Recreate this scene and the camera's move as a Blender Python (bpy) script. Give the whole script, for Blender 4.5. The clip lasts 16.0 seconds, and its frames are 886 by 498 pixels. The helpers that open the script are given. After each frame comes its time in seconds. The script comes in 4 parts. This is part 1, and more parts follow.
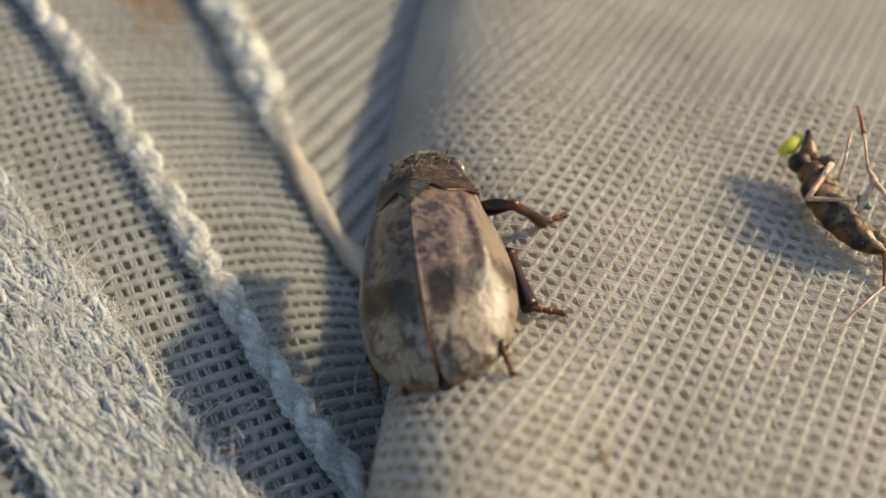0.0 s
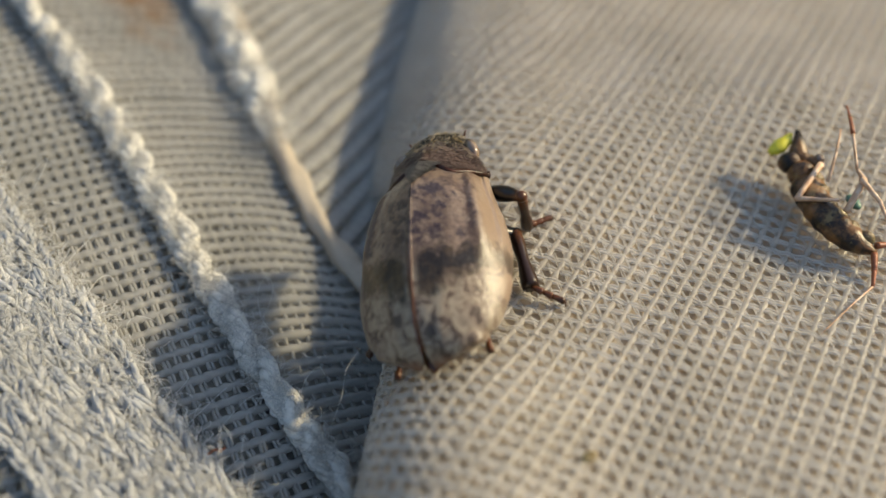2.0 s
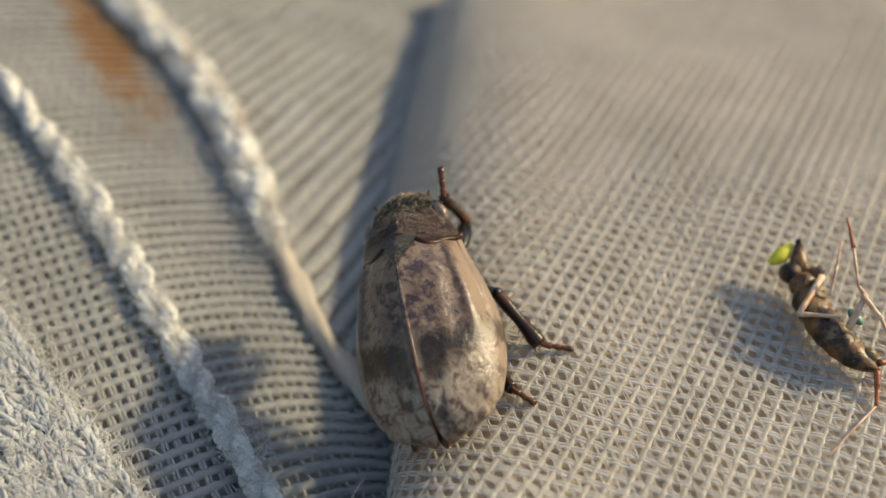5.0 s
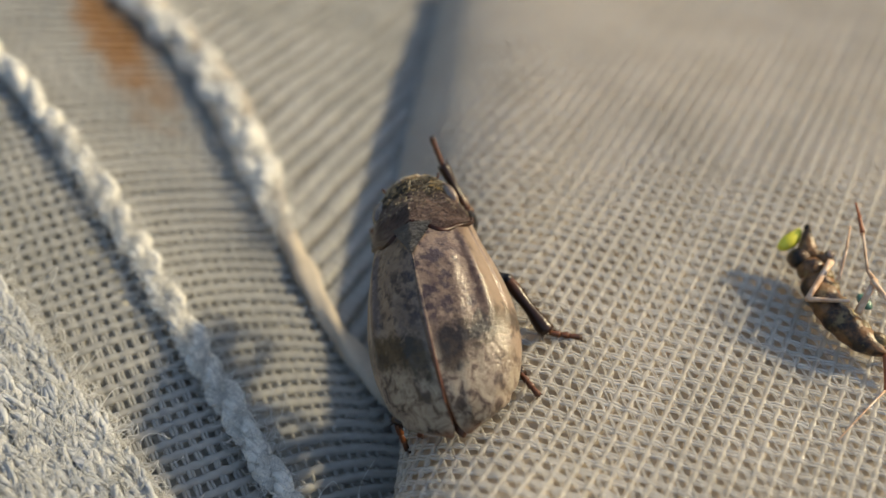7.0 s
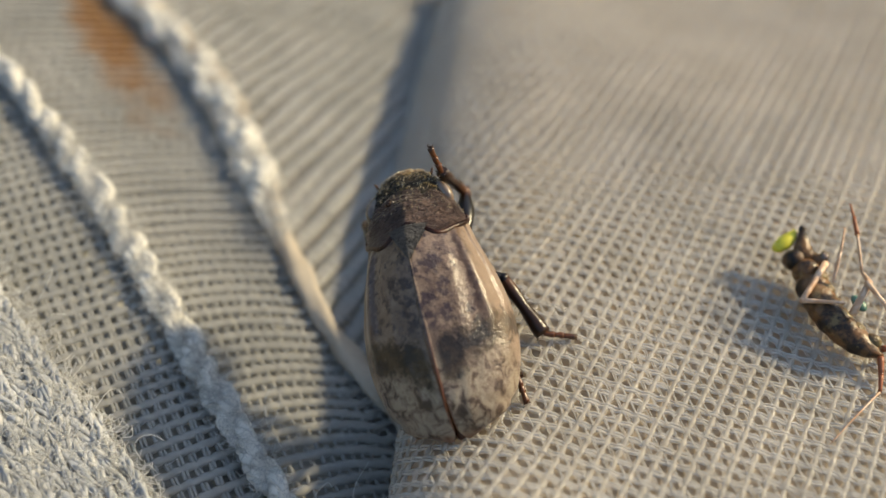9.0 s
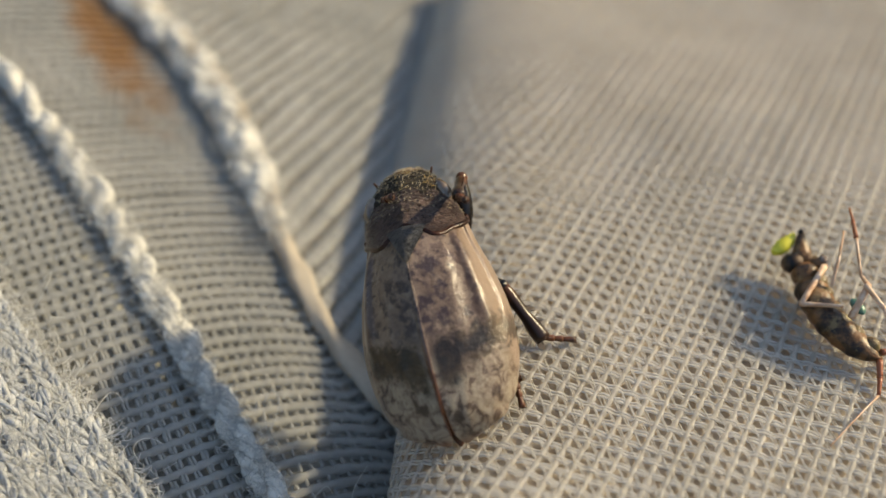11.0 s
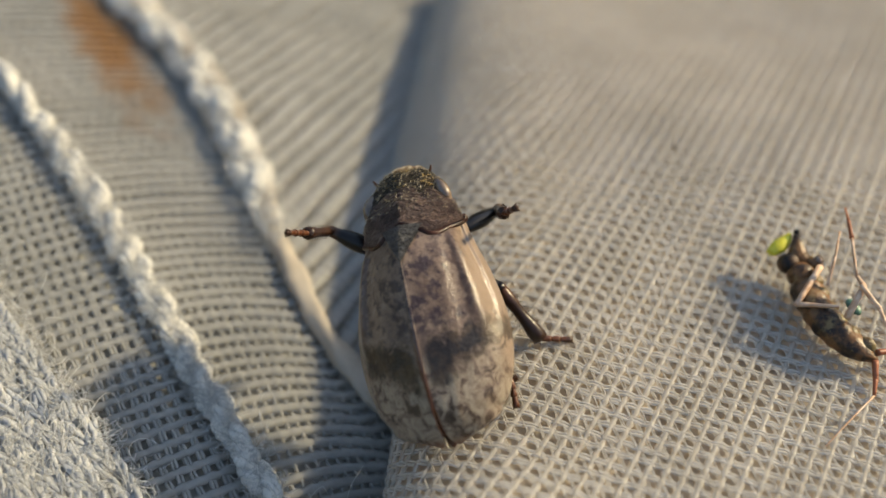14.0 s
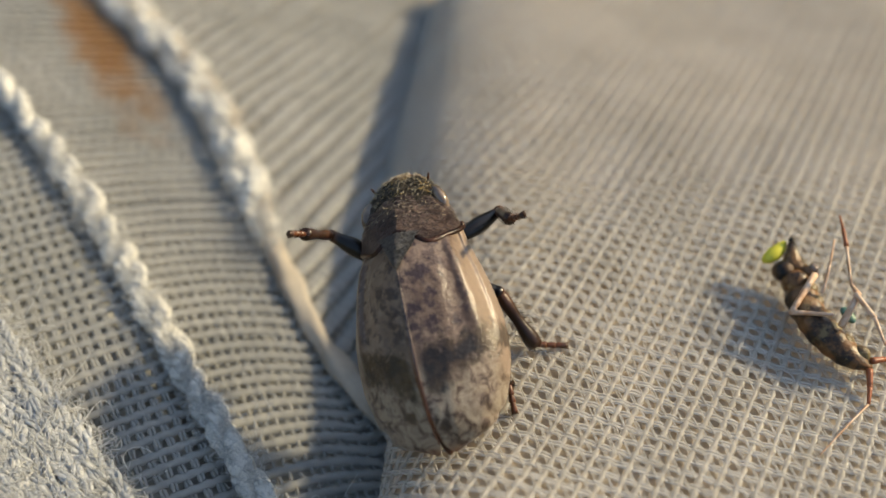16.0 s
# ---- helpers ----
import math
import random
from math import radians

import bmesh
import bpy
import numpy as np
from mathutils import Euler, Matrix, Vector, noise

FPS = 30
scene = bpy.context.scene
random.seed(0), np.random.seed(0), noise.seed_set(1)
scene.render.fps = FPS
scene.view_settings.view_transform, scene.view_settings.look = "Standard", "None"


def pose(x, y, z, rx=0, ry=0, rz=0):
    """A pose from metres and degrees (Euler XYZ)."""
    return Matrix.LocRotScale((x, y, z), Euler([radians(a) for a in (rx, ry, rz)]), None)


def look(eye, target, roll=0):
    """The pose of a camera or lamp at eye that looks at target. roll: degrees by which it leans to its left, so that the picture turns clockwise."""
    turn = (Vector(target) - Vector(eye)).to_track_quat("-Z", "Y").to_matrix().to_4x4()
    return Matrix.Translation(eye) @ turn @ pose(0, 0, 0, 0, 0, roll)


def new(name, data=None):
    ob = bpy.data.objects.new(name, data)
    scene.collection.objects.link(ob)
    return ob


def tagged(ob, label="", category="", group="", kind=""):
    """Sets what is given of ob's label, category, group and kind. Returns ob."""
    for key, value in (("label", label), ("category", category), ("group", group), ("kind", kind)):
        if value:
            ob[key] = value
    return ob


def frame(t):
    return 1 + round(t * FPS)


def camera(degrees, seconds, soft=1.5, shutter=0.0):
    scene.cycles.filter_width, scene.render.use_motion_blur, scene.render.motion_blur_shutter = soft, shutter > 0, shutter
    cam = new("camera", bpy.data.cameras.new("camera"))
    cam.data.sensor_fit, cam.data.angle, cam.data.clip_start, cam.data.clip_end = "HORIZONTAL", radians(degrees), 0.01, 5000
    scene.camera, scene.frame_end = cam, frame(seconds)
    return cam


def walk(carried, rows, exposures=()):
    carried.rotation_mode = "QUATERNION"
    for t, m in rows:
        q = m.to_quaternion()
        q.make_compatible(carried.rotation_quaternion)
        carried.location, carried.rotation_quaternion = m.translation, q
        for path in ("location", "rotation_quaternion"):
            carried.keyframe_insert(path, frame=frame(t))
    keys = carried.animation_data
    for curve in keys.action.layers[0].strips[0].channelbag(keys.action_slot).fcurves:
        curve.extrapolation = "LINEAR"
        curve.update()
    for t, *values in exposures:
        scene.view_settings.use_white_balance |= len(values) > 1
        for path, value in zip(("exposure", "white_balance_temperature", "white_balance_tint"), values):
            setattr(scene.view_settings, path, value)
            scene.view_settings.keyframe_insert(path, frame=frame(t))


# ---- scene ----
# units: 1 u = 0.8 mm; lengths below are in u and go to metres by K
K = 0.0008
LENS = 48.0
cam = camera(LENS, 16.0, soft=1.5)
# camera's place (u) and roll: seconds, x, y, z, roll
CAMERA = [
    (0.0, -0.152, -22.005, 24.564, 1.0),
    (0.5, -0.179, -22.141, 24.442, 1.0),
    (1.0, -0.029, -22.117, 24.464, 1.0),
    (1.5, 0.304, -22.021, 24.550, 1.0),
    (2.0, 0.212, -22.000, 24.569, 1.0),
    (2.5, 0.512, -21.839, 24.714, 1.0),
    (3.0, 0.504, -21.524, 24.998, 1.0),
    (3.5, 0.534, -21.545, 24.978, 1.0),
    (3.6, 0.540, -21.541, 24.982, 1.0),
    (3.7, 0.500, -21.527, 24.995, 1.0),
    (3.8, 0.500, -21.512, 25.008, 1.0),
    (3.9, 0.478, -21.409, 25.101, 1.0),
    (4.0, 0.456, -19.436, 26.878, 0.0),
    (4.1, 0.353, -19.331, 26.972, 0.0),
    (4.2, 0.353, -19.228, 27.065, 0.0),
    (4.5, 0.212, -18.916, 27.346, 0.0),
    (5.0, 0.121, -18.961, 27.305, 0.0),
    (7.5, -0.212, -19.368, 26.939, 0.0),
    (8.0, -0.030, -19.368, 26.939, 0.0),
    (8.5, -0.091, -19.254, 27.041, 0.0),
    (9.0, 0.000, -19.300, 27.000, 0.0),
    (11.5, 0.061, -19.209, 27.082, 0.0),
    (12.0, 0.182, -19.209, 27.082, 0.0),
    (12.5, 0.182, -19.164, 27.122, 0.0),
    (13.0, 0.153, -19.164, 27.122, 0.0),
    (13.5, 0.182, -19.187, 27.102, 0.0),
    (14.0, 0.182, -19.209, 27.082, 0.0),
    (14.5, 0.303, -19.075, 27.203, 0.0),
    (15.0, 0.394, -19.075, 27.203, 0.0),
    (15.5, 0.121, -19.075, 27.203, 0.0),
    (16.0, 0.365, -19.007, 27.264, 0.0),
]
walk(cam, [(t, pose(K * x, K * y, K * z, 42, 0, 0) @ pose(0, 0, 0, 0, 0, roll)) for t, x, y, z, roll in CAMERA])
cam.data.dof.use_dof = True
cam.data.dof.focus_distance = 32.2 * K
cam.data.dof.aperture_fstop = 43.0

# ---- world and light ----
SUN = Vector((0.85, 0.32, 0.49)).normalized()
world = bpy.data.worlds.new("sky")
scene.world = world
world.use_nodes = True
wn = world.node_tree.nodes
sky = wn.new("ShaderNodeTexSky")
sky.sky_type, sky.sun_disc = "NISHITA", False
sky.sun_elevation = math.asin(SUN.z)
sky.sun_rotation = math.atan2(SUN.x, SUN.y)
wn["Background"].inputs["Strength"].default_value = 0.20
world.node_tree.links.new(sky.outputs[0], wn["Background"].inputs["Color"])
sun_data = bpy.data.lights.new("sun", "SUN")
sun_data.energy, sun_data.angle, sun_data.color = 4.3, radians(3.5), (1.0, 0.86, 0.60)
sun = new("sun", sun_data)
sun.matrix_world = look(SUN * 2, (0, 0, 0))
scene.view_settings.exposure = 0.50
scene.view_settings.use_white_balance = True
scene.view_settings.white_balance_temperature = 7200
scene.view_settings.white_balance_tint = 6


# ---- material tools ----
class Nodes:
    """A small writer of node materials; coordinates are the object's, in u."""

    def __init__(self, name, unit=K):
        self.mat = bpy.data.materials.new(name)
        self.mat.use_nodes = True
        self.t = self.mat.node_tree
        self.bsdf = self.t.nodes["Principled BSDF"]
        co = self.t.nodes.new("ShaderNodeTexCoord")
        sc = self.t.nodes.new("ShaderNodeVectorMath")
        sc.operation = "SCALE"
        sc.inputs["Scale"].default_value = 1.0 / unit
        self.t.links.new(co.outputs["Object"], sc.inputs[0])
        self.co = sc.outputs[0]

    def set(self, socket, value):
        if isinstance(value, bpy.types.NodeSocket):
            self.t.links.new(value, socket)
        else:
            socket.default_value = value

    def math(self, op, a, b=0.0, clamp=False):
        n = self.t.nodes.new("ShaderNodeMath")
        n.operation, n.use_clamp = op, clamp
        self.set(n.inputs[0], a)
        self.set(n.inputs[1], b)
        return n.outputs[0]

    def xyz(self):
        n = self.t.nodes.new("ShaderNodeSeparateXYZ")
        self.t.links.new(self.co, n.inputs[0])
        return n.outputs

    def noise(self, scale, detail=3.0, rough=0.55, stretch=(1, 1, 1), warp=0.0):
        m = self.t.nodes.new("ShaderNodeMapping")
        m.inputs["Scale"].default_value = stretch
        self.t.links.new(self.co, m.inputs[0])
        n = self.t.nodes.new("ShaderNodeTexNoise")
        n.inputs["Scale"].default_value, n.inputs["Detail"].default_value = scale, detail
        n.inputs["Roughness"].default_value, n.inputs["Distortion"].default_value = rough, warp
        self.t.links.new(m.outputs[0], n.inputs["Vector"])
        return n.outputs["Fac"]

    def step(self, x, lo, hi):
        n = self.t.nodes.new("ShaderNodeMapRange")
        n.interpolation_type = "SMOOTHSTEP"
        self.set(n.inputs["Value"], x)
        n.inputs["From Min"].default_value, n.inputs["From Max"].default_value = lo, hi
        return n.outputs["Result"]

    def mix(self, f, a, b):
        n = self.t.nodes.new("ShaderNodeMix")
        n.data_type = "RGBA"
        self.set(n.inputs["Factor"], f)
        for s, v in ((n.inputs["A"], a), (n.inputs["B"], b)):
            self.set(s, (*v, 1) if isinstance(v, tuple) else v)
        return n.outputs["Result"]

    def island(self):
        return self.t.nodes.new("ShaderNodeNewGeometry").outputs["Random Per Island"]

    def bump(self, h, strength, distance):
        n = self.t.nodes.new("ShaderNodeBump")
        n.inputs["Strength"].default_value, n.inputs["Distance"].default_value = strength, distance * K
        self.set(n.inputs["Height"], h)
        self.t.links.new(n.outputs[0], self.bsdf.inputs["Normal"])

    def done(self, color, rough, **more):
        self.set(self.bsdf.inputs["Base Color"], (*color, 1) if isinstance(color, tuple) else color)
        self.set(self.bsdf.inputs["Roughness"], rough)
        for key, value in more.items():
            self.set(self.bsdf.inputs[key.replace("_", " ")], value)
        return self.mat


def thread_material(name, light, dark, rough=0.35, stain=False, see=0.45, clear=0.25):
    """Clear nylon yarn: pale, glossy, and lets some light through."""
    n = Nodes(name)
    c = n.mix(n.step(n.noise(0.35, 4), 0.35, 0.7), light, dark)
    c = n.mix(n.math("MULTIPLY", n.noise(5.0, 2), 0.35), c, tuple(v * 0.6 for v in dark))
    if stain:
        x, y, z = n.xyz()
        dx, dy = n.math("ADD", x, 15.73), n.math("ADD", y, -19.64)
        a = n.math("ADD", dx, n.math("MULTIPLY", dy, 0.55))
        r = n.math("SQRT", n.math("ADD", n.math("POWER", n.math("MULTIPLY", a, 0.75), 2.0), n.math("POWER", n.math("MULTIPLY", dy, 0.24), 2.0)))
        r = n.math("ADD", r, n.math("MULTIPLY", n.math("SUBTRACT", n.noise(0.9, 4), 0.5), 1.9))
        c = n.mix(n.step(r, 1.75, 0.35), c, (0.43, 0.25, 0.12))
    n.bump(n.noise(9.0, 2), 0.25, 0.03)
    m = n.done(c, rough, Specular_IOR_Level=0.6)
    tl = n.t.nodes.new("ShaderNodeBsdfTranslucent")
    n.set(tl.inputs["Color"], c)
    mx = n.t.nodes.new("ShaderNodeMixShader")
    mx.inputs[0].default_value = see
    out = n.t.nodes["Material Output"]
    n.t.links.new(n.bsdf.outputs[0], mx.inputs[1])
    n.t.links.new(tl.outputs[0], mx.inputs[2])
    tr = n.t.nodes.new("ShaderNodeBsdfTransparent")
    my = n.t.nodes.new("ShaderNodeMixShader")
    my.inputs[0].default_value = clear
    n.t.links.new(mx.outputs[0], my.inputs[1])
    n.t.links.new(tr.outputs[0], my.inputs[2])
    n.t.links.new(my.outputs[0], out.inputs["Surface"])
    return m


def plain(name, a, b, scale=1.0, rough=0.6, bump=0.2, **more):
    n = Nodes(name)
    c = n.mix(n.step(n.noise(scale, 4), 0.3, 0.7), a, b)
    n.bump(n.noise(scale * 6, 3), bump, 0.06)
    return n.done(c, rough, **more)


def wing_material():
    n = Nodes("mottled_wing", K * BUG)
    x, y, z = n.xyz()
    x = n.math("ABSOLUTE", x)
    big, fine = n.noise(0.8, 2, 0.5), n.noise(3.2, 3, 0.55)
    blot, cloud = n.noise(2.3, 4.0, 0.62), n.noise(1.5, 4, 0.6)
    marble = n.noise(2.2, 3, 0.6, (1.1, 0.85, 1), 0.8)
    grain = n.noise(15.0, 3, 0.65)
    c = n.mix(n.step(big, 0.35, 0.7), (0.170, 0.116, 0.086), (0.098, 0.064, 0.047))
    c = n.mix(n.math("MULTIPLY", n.step(cloud, 0.42, 0.66), 0.55), c, (0.235, 0.172, 0.127))
    # purple-brown blotches on the front half, densest by the suture
    near = n.math("MULTIPLY", n.step(x, 1.7, 0.3), n.step(y, 2.4, 0.6))
    spot = n.step(n.math("ADD", blot, n.math("MULTIPLY", near, 0.09)), 0.51, 0.69)
    front = n.step(y, -2.4, -1.2)
    c = n.mix(n.math("MULTIPLY", n.math("MULTIPLY", spot, front), 0.86), c, (0.016, 0.009, 0.015))
    c = n.mix(n.math("MULTIPLY", n.math("MULTIPLY", n.step(fine, 0.50, 0.62), front), 0.38), c, (0.030, 0.017, 0.022))
    # pale marbled hind part
    hind = n.step(y, -2.2, -2.9)
    c = n.mix(n.math("MULTIPLY", hind, n.math("MULTIPLY", n.step(marble, 0.36, 0.64), 0.9)), c, (0.300, 0.245, 0.180))
    c = n.mix(n.math("MULTIPLY", n.math("MULTIPLY", hind, n.step(marble, 0.50, 0.32)), 0.85), c, (0.040, 0.027, 0.018))
    # oblique dark band, higher towards the outer margin, with ragged edges
    mid = n.math("ADD", n.math("MULTIPLY", x, 0.46), -2.85)
    ragged = n.math("ADD", n.math("MULTIPLY", n.math("SUBTRACT", marble, 0.5), 1.5), n.math("MULTIPLY", n.math("SUBTRACT", fine, 0.5), 0.9))
    off = n.math("ABSOLUTE", n.math("SUBTRACT", n.math("ADD", y, ragged), mid))
    off = n.math("SUBTRACT", off, n.math("MULTIPLY", n.step(x, 1.5, 0.4), 0.22))
    band = n.math("MULTIPLY", n.step(off, 0.80, 0.26), n.step(x, 0.02, 0.35))
    c = n.mix(n.math("MULTIPLY", band, 0.92), c, n.mix(n.step(cloud, 0.42, 0.60), (0.007, 0.005, 0.004), (0.040, 0.024, 0.011)))
    # brown groove that parts the pale rough outer margin
    edge = n.math("ADD", 1.80, n.math("MULTIPLY", y, -0.16))
    groove = n.math("ABSOLUTE", n.math("SUBTRACT", n.math("ADD", x, n.math("MULTIPLY", n.math("SUBTRACT", fine, 0.5), 0.7)), edge))
    c = n.mix(n.math("MULTIPLY", n.math("MULTIPLY", n.step(groove, 0.17, 0.04), n.step(y, -1.7, -0.8)), 0.72), c, (0.075, 0.042, 0.030))
    margin = n.step(n.math("SUBTRACT", x, edge), 0.15, 0.42)
    c = n.mix(n.math("MULTIPLY", n.math("MULTIPLY", margin, 0.8), n.math("SUBTRACT", 1.0, n.math("MULTIPLY", band, 0.75))), c, (0.270, 0.195, 0.142))
    # red-brown edges along the suture's hind half
    c = n.mix(n.math("MULTIPLY", n.step(x, 0.12, 0.04), n.step(y, -1.2, -3.4)), c, (0.12, 0.042, 0.018))
    c = n.mix(n.step(y, -4.85, -5.2), c, (0.17, 0.065, 0.028))
    vein = n.math("ADD", n.noise(2.0, 3, 0.6), n.math("MULTIPLY", grain, 0.26))
    n.bump(vein, 0.36, 0.17)
    n.t.links.new(n.bsdf.inputs["Normal"].links[0].from_socket, n.bsdf.inputs["Coat Normal"])
    return n.done(c, n.math("ADD", 0.20, n.math("MULTIPLY", grain, 0.22)), Specular_IOR_Level=0.14, Coat_Weight=0.55, Coat_Roughness=0.18)


def crust_material(name, a, b, gold, rough=0.42, much=0.9):
    """Dark wrinkled cuticle with gold pubescence in the wrinkles."""
    n = Nodes(name, K * BUG)
    wr = n.noise(3.2, 5, 0.68, (0.8, 1.4, 1.0), 0.9)
    pit = n.noise(8.5, 3, 0.65)
    x, y, z = n.xyz()
    c = n.mix(n.step(n.noise(1.1, 3), 0.35, 0.65), a, b)
    c = n.mix(n.math("MULTIPLY", n.step(pit, 0.50, 0.60), 0.75), c, tuple(v * 0.35 for v in b))
    c = n.mix(n.math("MULTIPLY", n.math("MULTIPLY", n.step(wr, 0.55, 0.64), n.step(pit, 0.40, 0.58)), n.math("MULTIPLY", n.step(y, 2.6, 4.2), much)), c, gold)
    # tan front rim
    c = n.mix(n.math("MULTIPLY", n.step(n.math("ADD", y, n.math("MULTIPLY", wr, 0.6)), 5.10, 5.45), 0.8), c, (0.26, 0.13, 0.045))
    n.bump(n.math("ADD", n.math("MULTIPLY", wr, 1.0), n.math("MULTIPLY", pit, 0.30)), 1.0, 0.36)
    return n.done(c, rough, Specular_IOR_Level=0.30)


BUG = 0.9
M_NET = thread_material("white_nylon_net", (0.80, 0.755, 0.69), (0.72, 0.67, 0.60), rough=0.28, see=0.6, clear=0.42)
M_NETCLEAR = thread_material("clear_nylon_strand", (0.82, 0.78, 0.73), (0.74, 0.70, 0.64), rough=0.14, see=0.4, clear=0.45)
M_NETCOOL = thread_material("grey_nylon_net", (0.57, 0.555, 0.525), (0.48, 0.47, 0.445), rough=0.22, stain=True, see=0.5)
M_LINING = thread_material("dull_beige_lining", (0.68, 0.595, 0.50), (0.60, 0.52, 0.435), rough=0.8, see=0.55, clear=0.27)
M_CREAM = plain("cream_bounce", (0.76, 0.68, 0.58), (0.68, 0.60, 0.51), 0.3, 0.85)
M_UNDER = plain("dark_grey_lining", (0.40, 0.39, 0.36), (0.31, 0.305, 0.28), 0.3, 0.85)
M_MIDDLE = plain("mid_grey_shade_lift", (0.44, 0.43, 0.40), (0.36, 0.35, 0.325), 0.3, 0.85)
M_YARN = thread_material("white_cotton_yarn", (0.83, 0.80, 0.74), (0.70, 0.675, 0.63), rough=0.6, see=0.35, clear=0.0)
M_BAND = thread_material("fluffy_white_knit", (0.66, 0.66, 0.66), (0.53, 0.535, 0.54), rough=0.55, see=0.4, clear=0.0)
M_CORD = thread_material("cream_cotton_cord", (0.60, 0.52, 0.42), (0.44, 0.365, 0.28), rough=0.7, see=0.35, clear=0.0)
M_FIBRE = thread_material("white_fibre", (0.9, 0.89, 0.87), (0.75, 0.74, 0.72), rough=0.22, see=0.5, clear=0.30)
M_GROUND = plain("dry_grassy_earth", (0.16, 0.15, 0.08), (0.09, 0.08, 0.045), 0.02, 0.95)
M_SKYBLOCK = plain("dull_green_sky_block", (0.055, 0.065, 0.025), (0.13, 0.11, 0.05), 0.05, 0.95)
M_WING = wing_material()
M_PRONOTUM = crust_material("grey_brown_cuticle", (0.150, 0.098, 0.080), (0.070, 0.045, 0.040), (0.30, 0.21, 0.11), 0.30, 0.6)
M_HEAD = crust_material("dark_wrinkled_cuticle", (0.022, 0.018, 0.014), (0.045, 0.032, 0.020), (0.50, 0.34, 0.12), 0.28)
M_SCUT = crust_material("blue_grey_cuticle", (0.085, 0.080, 0.080), (0.055, 0.055, 0.060), (0.20, 0.16, 0.11), 0.34)
M_BELLY = plain("brown_abdomen", (0.13, 0.045, 0.018), (0.06, 0.020, 0.010), 1.5, 0.4)
M_RIM = plain("red_brown_rim", (0.010, 0.004, 0.003), (0.045, 0.014, 0.006), 2.5, 0.3, 0.3, Specular_IOR_Level=0.25)
M_GOLD = plain("pale_gold_hair", (0.50, 0.42, 0.29), (0.34, 0.27, 0.17), 3.0, 0.25, 0.1, Specular_IOR_Level=0.7)
M_EYE = plain("banded_brown_eye", (0.24, 0.17, 0.12), (0.06, 0.038, 0.028), 1.3, 0.14, 0.05, Specular_IOR_Level=0.8)


def leg_material(name, dark, red, ends, length):
    """Dark shiny leg, red-brown towards the joints."""
    n = Nodes(name)
    x, y, z = n.xyz()
    g = n.step(n.math("ADD", y, n.math("MULTIPLY", n.math("SUBTRACT", n.noise(2.5, 3), 0.5), 0.5)), ends[0] * length, ends[1] * length)
    c = n.mix(g, dark, red)
    c = n.mix(n.math("MULTIPLY", n.noise(5.0, 3), 0.5), c, tuple(v * 0.45 for v in dark))
    n.bump(n.noise(11.0, 2), 0.3, 0.04)
    return n.done(c, 0.30, Specular_IOR_Level=0.40)


M_LEG = leg_material("dark_brown_thigh", (0.008, 0.005, 0.004), (0.10, 0.034, 0.011), (0.78, 0.95), 1.75)
M_TIBIA = leg_material("red_brown_shin", (0.085, 0.030, 0.011), (0.024, 0.011, 0.006), (0.10, 0.45), 1.9)
M_TARSUS = leg_material("brown_foot", (0.11, 0.036, 0.013), (0.040, 0.018, 0.009), (0.65, 0.95), 1.1)
def husk_material():
    n = Nodes("dark_mottled_husk")
    c = n.mix(n.step(n.noise(1.3, 4, 0.6), 0.40, 0.62), (0.018, 0.010, 0.006), (0.17, 0.080, 0.030))
    c = n.mix(n.math("MULTIPLY", n.step(n.noise(1.9, 4, 0.6), 0.54, 0.68), 0.7), c, (0.22, 0.155, 0.07))
    c = n.mix(n.math("MULTIPLY", n.step(n.noise(3.4, 3), 0.60, 0.68), 0.6), c, (0.012, 0.008, 0.006))
    n.bump(n.noise(5.0, 3), 0.5, 0.08)
    return n.done(c, 0.38, Specular_IOR_Level=0.35)


M_DEADBODY = husk_material()
M_DEADHEAD = plain("black_cuticle", (0.004, 0.004, 0.004), (0.13, 0.065, 0.028), 2.4, 0.32, 0.6, Specular_IOR_Level=0.3)
M_OLIVE = plain("olive_tan_membrane", (0.22, 0.17, 0.07), (0.10, 0.055, 0.02), 2.2, 0.35, 0.7)
M_YELLOW = plain("bright_yellow_cuticle", (0.66, 0.58, 0.04), (0.46, 0.40, 0.03), 2.0, 0.4, 0.2)
M_PALELEG = plain("pale_straw_leg", (0.66, 0.48, 0.35), (0.44, 0.24, 0.13), 2.6, 0.4, 0.2)
M_REDLEG = plain("red_brown_shin", (0.36, 0.10, 0.03), (0.24, 0.07, 0.025), 2.0, 0.4, 0.2)
M_TEAL = plain("teal_green_plate", (0.05, 0.13, 0.10), (0.08, 0.17, 0.12), 2.0, 0.3, 0.3)
M_SPECK = plain("brown_speck", (0.10, 0.07, 0.05), (0.06, 0.045, 0.03), 3.0, 0.8, 0.3)


